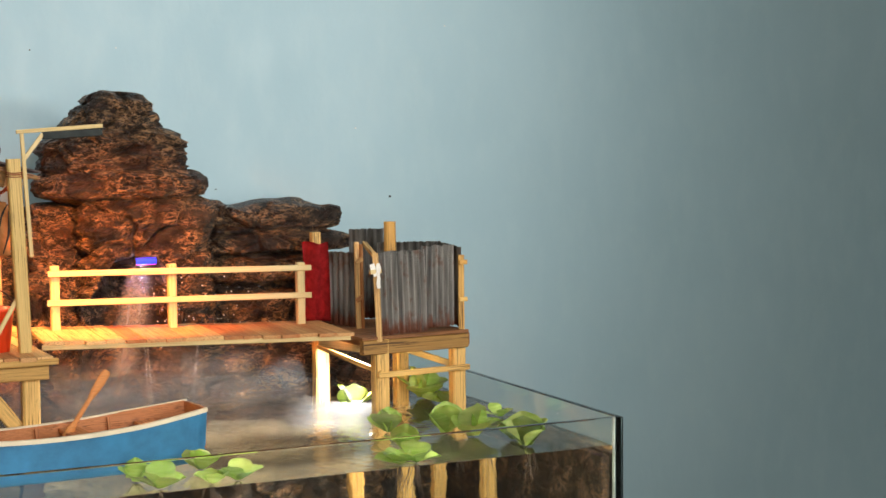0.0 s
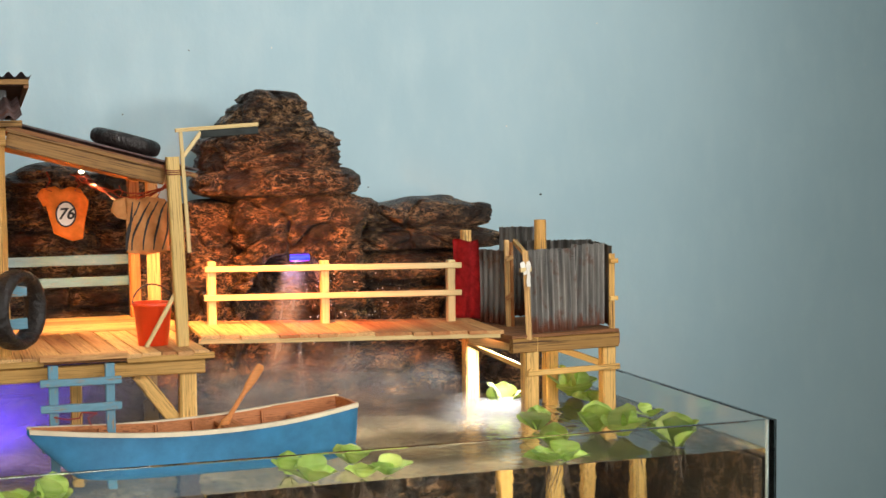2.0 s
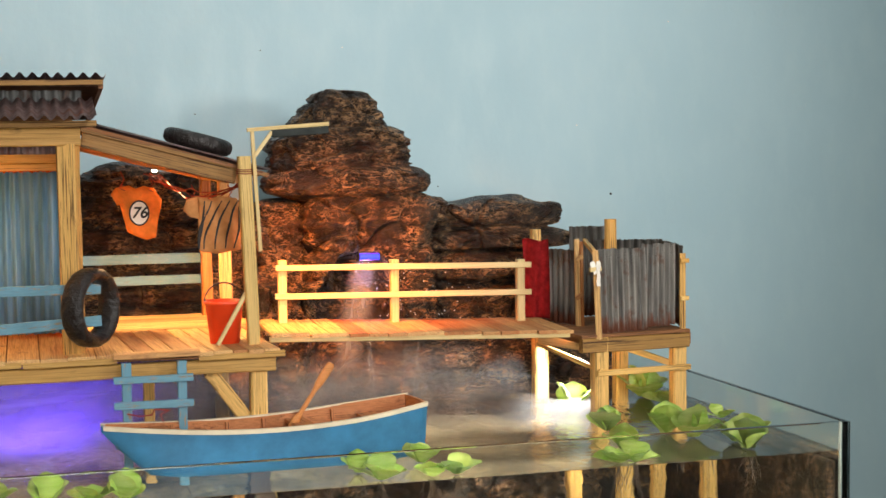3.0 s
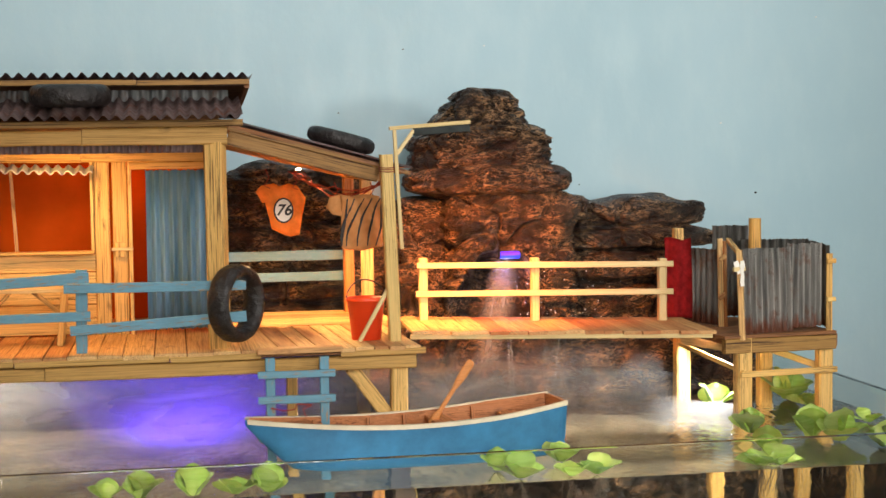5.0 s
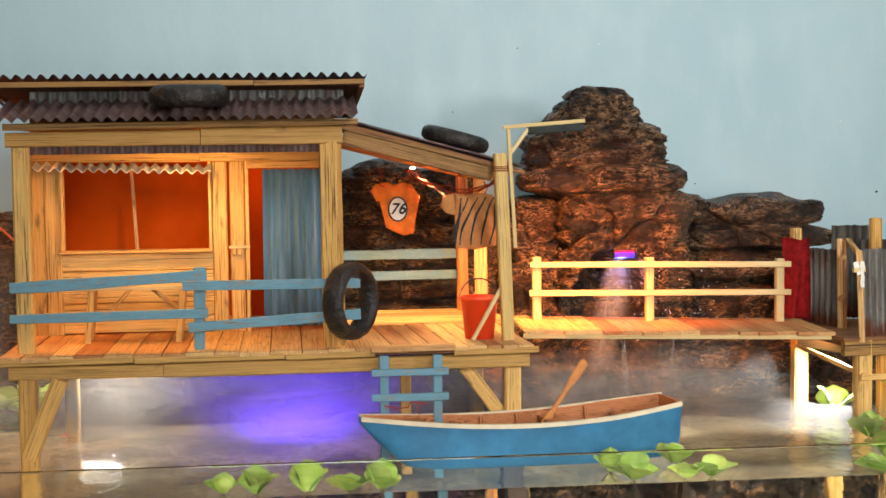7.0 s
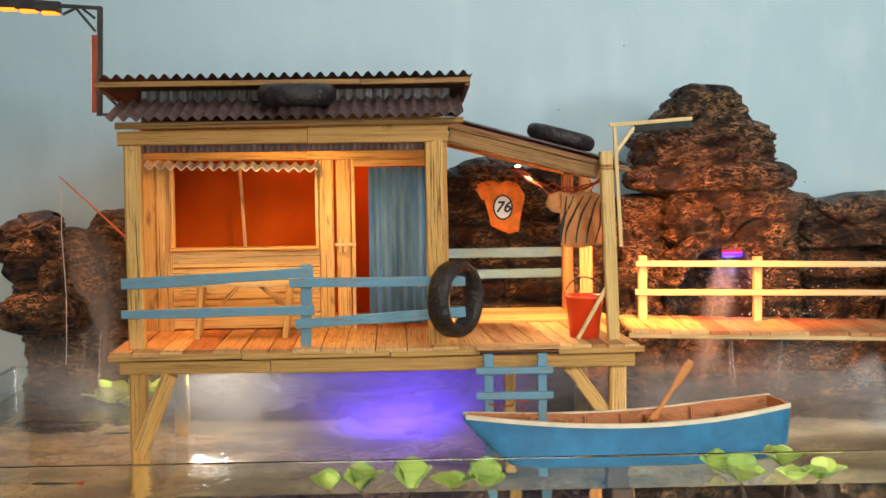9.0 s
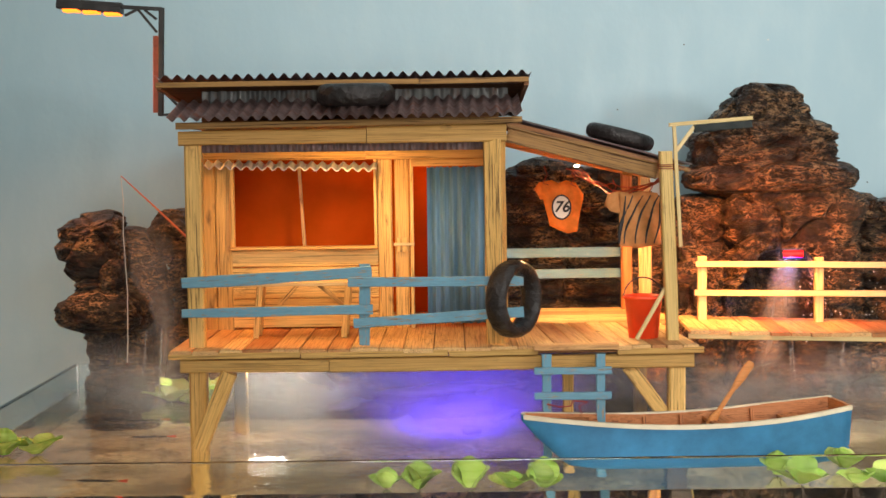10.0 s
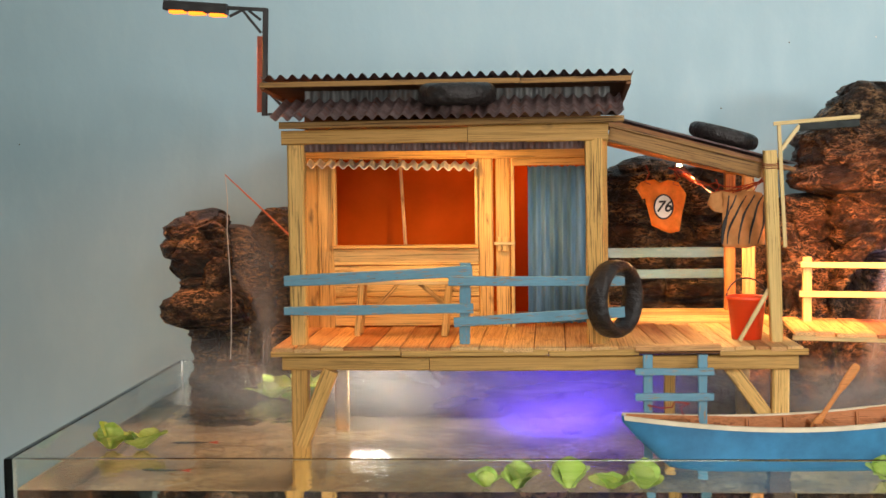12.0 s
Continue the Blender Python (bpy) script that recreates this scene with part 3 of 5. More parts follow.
rock_mass("stone", [(0.403, 0.244, 0.264, 0.384), (0.398, 0.237, 0.272, 0.372), (0.384, 0.233, 0.277, 0.366), (0.366, 0.234, 0.277, 0.366), (0.352, 0.240, 0.270, 0.374)], 0.43, fall_rock, 6, 0.8, None, 2.6, 60, 100)

back_rock = thing("back_rock", (0.0, 0.45, SAND), "dark layered rock wall behind the stilt house", "rock")
rock_mass("top_rock", [(0.505, -0.045, 0.0, 0.445), (0.497, -0.058, 0.012, 0.436), (0.485, -0.063, 0.020, 0.432), (0.450, -0.067, 0.016, 0.430), (0.440, -0.065, 0.012, 0.436)], 0.492, back_rock, 7)
rock_mass("top_rock", [(0.498, 0.022, 0.06, 0.445), (0.490, 0.012, 0.075, 0.44), (0.455, 0.010, 0.085, 0.436), (0.44, 0.012, 0.08, 0.44)], 0.492, back_rock, 8)
rock_mass("layered_rock", [(0.444, -0.06, 0.09, 0.440), (0.440, -0.072, 0.10, 0.430), (0.428, -0.072, 0.10, 0.426), (0.420, -0.06, 0.09, 0.440), (0.416, -0.074, 0.10, 0.428), (0.402, -0.076, 0.10, 0.426), (0.396, -0.06, 0.09, 0.440), (0.391, -0.08, 0.10, 0.426), (0.372, -0.084, 0.105, 0.422), (0.366, -0.07, 0.09, 0.438), (0.361, -0.09, 0.11, 0.422), (0.276, -0.10, 0.112, 0.418), (0.14, -0.10, 0.115, 0.415)], 0.492, back_rock, 9)

# Guessed stretch of rock, added to darken the view beneath the deck.
rock_mass("low_rock", [(0.338, -0.30, -0.10, 0.455), (0.330, -0.325, -0.07, 0.445), (0.300, -0.335, -0.06, 0.438), (0.14, -0.34, -0.05, 0.430)], 0.492, back_rock, 19, 1.0, None, 5.0, 100, 180)

rock_mass("corner_rock", [(0.312, 0.425, 0.470, 0.430), (0.306, 0.415, 0.482, 0.420), (0.29, 0.41, 0.484, 0.414), (0.14, 0.40, 0.484, 0.412)], 0.492, back_rock, 20, 0.9, None, 4.0, 90, 110)

left_rock = thing("pillar_rock", (-0.44, 0.42, SAND), "two-pronged dark brown rock rising from the water", "rock")
rock_mass("head", [(0.4545, -0.466, -0.440, 0.364), (0.450, -0.474, -0.434, 0.356), (0.444, -0.485, -0.431, 0.352), (0.425, -0.485, -0.430, 0.352), (0.408, -0.482, -0.430, 0.354), (0.400, -0.474, -0.432, 0.362), (0.392, -0.468, -0.440, 0.372)], 0.425, left_rock, 10, 0.75, None, 3.0, 120, 170, 0.016)
rock_mass("snout", [(0.418, -0.438, -0.428, 0.352), (0.412, -0.442, -0.424, 0.346), (0.400, -0.446, -0.422, 0.345), (0.390, -0.450, -0.426, 0.350)], 0.40, left_rock, 16, 0.5, None, 2.4, 50, 80)
rock_mass("bulge", [(0.402, -0.466, -0.436, 0.366), (0.394, -0.472, -0.424, 0.356), (0.386, -0.474, -0.414, 0.348), (0.376, -0.486, -0.407, 0.343), (0.362, -0.490, -0.404, 0.343), (0.354, -0.486, -0.404, 0.346), (0.348, -0.470, -0.410, 0.358)], 0.440, left_rock, 17, 0.75, None, 2.8, 110, 170)
rock_mass("column", [(0.360, -0.462, -0.416, 0.372), (0.340, -0.468, -0.411, 0.378), (0.300, -0.474, -0.404, 0.386), (0.150, -0.476, -0.400, 0.384)], 0.455, left_rock, 18, 1.0, None, 2.8, 120, 170)
rock_mass("prong", [(0.461, -0.400, -0.378, 0.418), (0.456, -0.410, -0.368, 0.410), (0.438, -0.412, -0.357, 0.405), (0.418, -0.406, -0.352, 0.406), (0.404, -0.398, -0.350, 0.420), (0.38, -0.398, -0.346, 0.440), (0.345, -0.395, -0.342, 0.440), (0.335, -0.405, -0.338, 0.425), (0.276, -0.41, -0.33, 0.42), (0.14, -0.41, -0.33, 0.42)], 0.48, left_rock, 11, 0.9, None, 2.8, 170, 170, 0.012)
rock_mass("bridge_rock", [(0.442, -0.450, -0.425, 0.445), (0.425, -0.456, -0.410, 0.440), (0.40, -0.46, -0.40, 0.440), (0.34, -0.46, -0.39, 0.440), (0.14, -0.46, -0.39, 0.44)], 0.485, left_rock, 12, 1.0, None, 3.0, 70, 80)

back_board = thing("rock_background", (0, 0.48, TABLE + 0.005), "dark rough rock board along the tank's back and side", "board")
rock_mass("back_board", [(0.268, -0.492, 0.493, 0.478), (0.12, -0.492, 0.493, 0.474), (TABLE + 0.006, -0.492, 0.493, 0.474)], 0.4935, back_board, 13, 0.45, None, 9.0, 40, 400)
bm = bmesh.new()
add_box(bm, (0.486, 0.012, TABLE + 0.006), (0.4938, 0.470, 0.268), 0.001)
part("side_board", bm, M_ROCK, back_board)

# ---- the stilt house ----
DECK = 0.3615  # top of its boards
house = thing("stilt_house", (-0.13, 0.27, SAND), "weathered yellow wooden stilt house with a brown tin roof", "house")


def house_frame():
    # front beams under the deck, side and back beams
    stick("deck_beam", (-0.3295, 0.137, 0.3485), (-0.2130, 0.137, 0.3480), 0.008, 0.0100, M_HONEY, house)
    stick("deck_beam", (-0.2125, 0.136, 0.3478), (0.0725, 0.137, 0.3488), 0.008, 0.0110, M_HONEY, house)
    stick("deck_beam", (-0.3295, 0.40, 0.348), (0.0725, 0.40, 0.348), 0.008, 0.010, M_BEAM, house)
    for x in (-0.3255, -0.20, -0.07, 0.0685):
        stick("joist", (x, 0.142, 0.348), (x, 0.396, 0.348), 0.007, 0.009, M_BEAM, house)
    for x0, x1 in ((-0.3375, -0.235), (-0.234, -0.120), (-0.119, -0.05), (0.012, 0.079)):
        stick("edge_board", (x0, 0.1295, 0.3567), (x1, 0.1295, 0.3575), 0.006, 0.0045, M_HONEY, house)
    # stilts with their slanting braces
    for x in (-0.317, 0.0600):
        stick("stilt", (x, 0.145, SAND), (x, 0.145, 0.343), 0.0135, 0.0135, M_BEAM, house)
        stick("stilt", (x, 0.372, SAND), (x, 0.372, 0.343), 0.012, 0.012, M_BEAM, house)
    stick("stilt", (-0.021, 0.20, SAND), (-0.021, 0.20, 0.343), 0.009, 0.009, M_BEAM, house)
    stick("brace", (-0.3165, 0.135, 0.283), (-0.291, 0.135, 0.343), 0.012, 0.010, M_BEAM, house, 0.05, (0, 1, 0))
    stick("brace", (0.056, 0.147, 0.297), (0.022, 0.147, 0.343), 0.011, 0.009, M_BEAM, house, 0.05, (0, 1, 0))
    # posts of the porch and the lean-to
    stick("post", (-0.3185, 0.153, DECK), (-0.3185, 0.153, 0.523), 0.013, 0.0135, M_BEAM, house)
    stick("post", (-0.0805, 0.153, DECK), (-0.0815, 0.150, 0.523), 0.014, 0.0165, M_BEAM, house)
    stick("post", (0.0565, 0.30, DECK), (0.0555, 0.30, 0.499), 0.010, 0.012, M_DECK, house)
    stick("post", (0.0500, 0.39, DECK), (0.0500, 0.39, 0.492), 0.010, 0.014, M_DECK, house)
    # front beam under the eave, in two lengths
    stick("eave_beam", (-0.3285, 0.146, 0.5265), (-0.1815, 0.146, 0.5270), 0.009, 0.0115, M_HONEY, house)
    stick("eave_beam", (-0.1810, 0.146, 0.5275), (-0.0720, 0.146, 0.5280), 0.0095, 0.0135, M_HONEY, house)
    stick("eave_strip", (-0.3290, 0.1385, 0.5362), (-0.0600, 0.1385, 0.5376), 0.006, 0.0052, M_GOLD, house, 0.02)
    bm = bmesh.new()
    add_box(bm, (-0.328, 0.1425, 0.5345), (-0.071, 0.2620, 0.5370), 0.0004)
    part("porch_ceiling", bm, M_BROWN, house)
    bm = bmesh.new()
    add_box(bm, (-0.330, 0.262, 0.5180), (-0.074, 0.2660, 0.5480), 0.0004)
    part("upper_wall", bm, M_BROWN, house)


house_frame()


def house_walls():
    y = 0.268
    # frame of window and door
    for x, w, z0, z1 in ((-0.3264, 0.0118, DECK, 0.515), (-0.3132, 0.0140, DECK, 0.515), (-0.1735, 0.0125, DECK, 0.515), (-0.1585, 0.0125, DECK, 0.515), (-0.079, 0.012, DECK, 0.515)):
        stick("wall_stud", (x, y, z0), (x, y, z1), 0.007, w, M_BEAM, house, 0.04, (1, 0, 0))
    stick("lintel", (-0.3355, 0.2625, 0.5135), (-0.1895, 0.2625, 0.5125), 0.007, 0.010, M_BEAM, house)
    stick("lintel", (-0.1890, 0.262, 0.5130), (-0.0740, 0.262, 0.5130), 0.0075, 0.0105, M_BEAM, house)
    stick("window_frame", (-0.3050, 0.263, 0.4335), (-0.3050, 0.263, 0.508), 0.006, 0.0035, M_BEAM, house, 0.04, (1, 0, 0))
    stick("window_frame", (-0.1812, 0.263, 0.4335), (-0.1812, 0.263, 0.508), 0.006, 0.0030, M_BEAM, house, 0.04, (1, 0, 0))
    stick("window_sill", (-0.3072, 0.259, 0.4325), (-0.1800, 0.259, 0.4325), 0.012, 0.0025, M_BEAM, house)
    stick("door_frame", (-0.1500, 0.262, DECK), (-0.1500, 0.262, 0.508), 0.006, 0.003, M_BEAM, house, 0.04, (1, 0, 0))
    stick("door_head", (-0.1500, 0.2605, 0.5045), (-0.0860, 0.2605, 0.5045), 0.006, 0.0062, M_BEAM, house)
    stick("door_latch", (-0.1660, 0.259, 0.4345), (-0.1480, 0.259, 0.4345), 0.003, 0.0025, M_PALE, house)
    stick("door_latch", (-0.1585, 0.2605, 0.4280), (-0.1585, 0.2605, 0.4400), 0.003, 0.009, M_BEAM, house, 0.04, (1, 0, 0))
    # boards under the window
    z = 0.4305
    for h in (0.0150, 0.0130, 0.0145, 0.0125, 0.0130):
        stick("wall_board", (-0.3065, 0.268, z - h / 2), (-0.1800, 0.268, z - h / 2), 0.005, h - 0.0006, M_BEAM, house, 0.02)
        z -= h
    # side wall towards the lean-to, left end wall and back wall
    z = DECK
    while z < 0.51:
        h = random.uniform(0.013, 0.017)
        stick("wall_board", (-0.0735, 0.272, z + h / 2), (-0.0735, 0.394, z + h / 2), 0.004, h - 0.0005, M_BEAM, house, 0.02)
        stick("wall_board", (-0.3335, 0.272, z + h / 2), (-0.3335, 0.394, z + h / 2), 0.004, h - 0.0005, M_BEAM, house, 0.02)
        z += h
    bm = bmesh.new()
    add_box(bm, (-0.3312, 0.390, DECK), (-0.0760, 0.394, 0.548), 0.0004)
    part("back_wall", bm, M_ORANGEWALL, house, "orange inner wall")
    bm = bmesh.new()
    add_box(bm, (-0.3312, 0.273, DECK + 0.0002), (-0.3290, 0.3897, 0.54), 0.0004)
    part("inner_wall", bm, M_ORANGEWALL, house, "orange inner wall")
    bm = bmesh.new()
    add_box(bm, (-0.0785, 0.273, DECK + 0.0002), (-0.0760, 0.3897, 0.54), 0.0004)
    part("inner_wall", bm, M_ORANGEWALL, house, "orange inner wall")
    bm = bmesh.new()
    add_box(bm, (-0.329, 0.274, 0.535), (-0.079, 0.3895, 0.537), 0.0003)
    part("inner_ceiling", bm, M_ORANGEWALL, house, "dark orange inner ceiling")
    stick("pole", (-0.2465, 0.33, DECK), (-0.2555, 0.33, 0.534), 0.003, 0.0028, M_DECK, house)
    # corrugated frieze above the lintel, awning in the window and door curtain of blue tin
    corrugated("frieze", (-0.312, 0.1525, 0.5150), (0.2240, 0, 0), (0, 0, 0.0075), 0.0046, 0.0020, M_ROOF, house)
    awning = corrugated("awning", (-0.3250, 0.240, 0.5030), (0.146, 0, -0.0040), (0, 0.018, 0.005), 0.0090, 0.0034, M_LITZINC, house, 0.0007, "galvanised corrugated awning paled for its highlights")
    # White tube that draws the lit cut edge along the waves.
    bm = bmesh.new()
    normal = Vector((0.146, 0, -0.0040)).cross(Vector((0, 0.018, 0.005))).normalized()
    edge = [Vector((-0.3250 + 0.146 * k / 120, 0.2395, 0.5030 - 0.0040 * k / 120)) + normal * (math.cos(2 * math.pi * 0.146 * k / 120 / 0.0090) * 0.0017) for k in range(121)]
    add_tube(bm, edge, 0.0005, 5)
    part("cut_edge", bm, M_WHITE, awning, "lit cut edge of the sheet, drawn in white")
    corrugated("door_sheet", (-0.1370, 0.262, 0.3655), (0.0520, -0.004, 0), (0.0005, 0, 0.1350), 0.0074, 0.0040, M_BLUESHEET, house, 0.0006, "blue corrugated tin door leaf", 0.006)


house_walls()


def house_roof():
    corrugated("lower_roof", (-0.3310, 0.108, 0.5405), (0.2700, 0, 0.0010), (0, 0.072, 0.0165), 0.0093, 0.0036, M_ROOF, house, 0.0008, "", 0.012)
    corrugated("clerestory", (-0.3150, 0.178, 0.5545), (0.2460, 0, 0), (0, 0, 0.0120), 0.0078, 0.0028, M_GREYSHEET, house)
    stick("upper_fascia", (-0.3460, 0.150, 0.5685), (-0.1400, 0.150, 0.5690), 0.005, 0.0042, M_GOLD, house)
    stick("upper_fascia", (-0.1395, 0.150, 0.5687), (-0.0540, 0.150, 0.5694), 0.005, 0.0042, M_GOLD, house)
    for x in (-0.3450, -0.0555):
        stick("barge_board", (x, 0.153, 0.5680), (x * 0.985 - 0.001, 0.395, 0.5480), 0.004, 0.006, M_BROWN, house)
    bm = bmesh.new()
    vs = [bm.verts.new(p) for p in ((-0.343, 0.153, 0.5665), (-0.0575, 0.153, 0.5665), (-0.0575, 0.395, 0.5465), (-0.343, 0.395, 0.5465))]
    face = bm.faces.new(vs)
    bmesh.ops.solidify(bm, geom=[face], thickness=0.002)
    part("soffit", bm, M_BROWN, house)
    corrugated("upper_roof", (-0.3475, 0.147, 0.5745), (0.2960, 0, 0.0005), (0, 0.255, -0.0205), 0.0093, 0.0040, M_ROOF, house, 0.0008, "", 0.0)
    # lean-to roof over the dock
    for k in range(7):
        y0 = 0.171 + k * 0.0335
        stick("leanto_board", (-0.0700, y0 + 0.0165, 0.5362), (0.0765 + random.uniform(-0.004, 0.002), y0 + 0.0165, 0.4965), 0.0325, 0.0030, M_BROWN, house, 0.03)
    stick("leanto_rafter", (-0.0705, 0.1765, 0.5265), (0.0500, 0.1765, 0.4955), 0.005, 0.0125, M_GOLD, house)
    stick("leanto_batten", (-0.0705, 0.1735, 0.5340), (0.0740, 0.1735, 0.4965), 0.004, 0.0032, M_GOLD, house)
    stick("leanto_rafter", (-0.0715, 0.385, 0.5250), (0.0560, 0.385, 0.4935), 0.005, 0.0110, M_DECK, house)
    stick("leanto_beam", (0.0500, 0.181, 0.4940), (0.0500, 0.400, 0.4940), 0.009, 0.008, M_DECK, house)
    corrugated("leanto_sheet", (-0.0690, 0.168, 0.5405), (0.0005, 0.236, 0), (0.1460, 0, -0.0395), 0.009, 0.0016, M_ROOF, house, 0.0006)


house_roof()


def blue_rails():
    up = (0, 0, 1)
    stick("rail", (-0.3285, 0.1435, 0.4130), (-0.1790, 0.1435, 0.4200), 0.0035, 0.0085, M_BLUEWOOD, house, 0.10, up, "worn blue painted rail")
    stick("rail", (-0.3290, 0.1435, 0.3890), (-0.1785, 0.1435, 0.3905), 0.0035, 0.0072, M_BLUEWOOD, house, 0.12, up)
    stick("rail", (-0.1975, 0.1395, 0.4128), (-0.0600, 0.1395, 0.4118), 0.0035, 0.0078, M_BLUEWOOD, house, 0.10, up)
    stick("rail", (-0.1935, 0.1395, 0.3800), (-0.0600, 0.1395, 0.3875), 0.0035, 0.0078, M_BLUEWOOD, house, 0.10, up)
    stick("rail_post", (-0.1858, 0.1480, DECK), (-0.1845, 0.1480, 0.4262), 0.0035, 0.0085, M_BLUEWOOD, house, 0.08, (1, 0, 0))
    stick("rail", (-0.0720, 0.402, 0.4155), (0.0470, 0.402, 0.4155), 0.003, 0.0095, M_GREYWOOD, house, 0.06, up, "weathered grey blue back rail")
    stick("rail", (-0.0720, 0.402, 0.3950), (0.0470, 0.402, 0.3955), 0.003, 0.0090, M_GREYWOOD, house, 0.06, up)


blue_rails()


def gallows():
    """A post with a small wooden arm that carries a lamp strip over the dock."""
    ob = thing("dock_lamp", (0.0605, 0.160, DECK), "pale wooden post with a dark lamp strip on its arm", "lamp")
    stick("post", (0.0598, 0.1620, DECK), (0.0545, 0.1620, 0.5118), 0.0100, 0.0100, M_POST, ob, 0.06)
    stick("upright", (0.0660, 0.1590, 0.436), (0.0610, 0.1590, 0.5325), 0.0030, 0.0030, M_PALE, ob)
    stick("arm", (0.0570, 0.1590, 0.5325), (0.1230, 0.1590, 0.5372), 0.0040, 0.0032, M_PALE, ob)
    stick("strut", (0.0630, 0.1590, 0.5120), (0.0770, 0.1590, 0.5310), 0.0030, 0.0030, M_PALE, ob)
    # Nothing glows on this strip; the warm spot beneath it is added apart.
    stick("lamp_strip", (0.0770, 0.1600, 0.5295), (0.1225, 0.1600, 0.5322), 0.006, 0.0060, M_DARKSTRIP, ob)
    for z in (0.4985, 0.5002, 0.5016):
        bm = bmesh.new()
        add_tube(bm, [(0.0549 + 0.0062 * math.cos(a), 0.162 + 0.0066 * math.sin(a), z + 0.0006 * math.sin(a)) for a in (2 * math.pi * k / 20 for k in range(20))], 0.0004, 5, True)
        part("wire_turn", bm, M_RUSTROD, ob, "thin rusty wire wound round the post")
    return ob


gallows()

# ---- bridge and outhouse ----


def bridge():
    ob = thing("footbridge", (0.21, 0.24, SAND), "narrow plank footbridge with a pale stick railing", "bridge")
    za, zb = 0.3625, 0.3570
    n = 16
    for k in range(n):
        u0, u1 = k / n, (k + 1) / n
        x0, x1 = 0.0815 + 0.262 * u0, 0.0815 + 0.262 * u1 - 0.0006
        y0, y1 = 0.2050 - 0.020 * u0 + random.uniform(-0.002, 0.002), 0.318 - 0.030 * u0
        z = za + (zb - za) * u0 + random.uniform(0, 0.0006)
        xm = (x0 + x1) / 2
        stick("plank", (xm, y0, z - 0.0015), (xm + 0.004, y1, z - 0.0015), x1 - x0, 0.0030, M_DECK, ob, 0.02)
    stick("beam", (0.080, 0.2085, 0.3580), (0.340, 0.1900, 0.3530), 0.005, 0.0038, M_PALE, ob)
    stick("beam", (0.080, 0.3050, 0.3570), (0.340, 0.2800, 0.3530), 0.005, 0.0050, M_BEAM, ob)
    for x, y, z1 in ((0.1050, 0.290, 0.4185), (0.2055, 0.280, 0.4170), (0.3215, 0.268, 0.4145)):
        stick("rail_post", (x, y, 0.3570), (x, y, z1), 0.0075, 0.0075, M_PALE, ob)
    stick("rail", (0.0985, 0.2835, 0.4122), (0.3300, 0.2620, 0.4098), 0.004, 0.0052, M_PALE, ob)
    stick("rail", (0.0975, 0.2835, 0.3868), (0.3300, 0.2620, 0.3848), 0.004, 0.0050, M_PALE, ob)
    return ob


bridge()


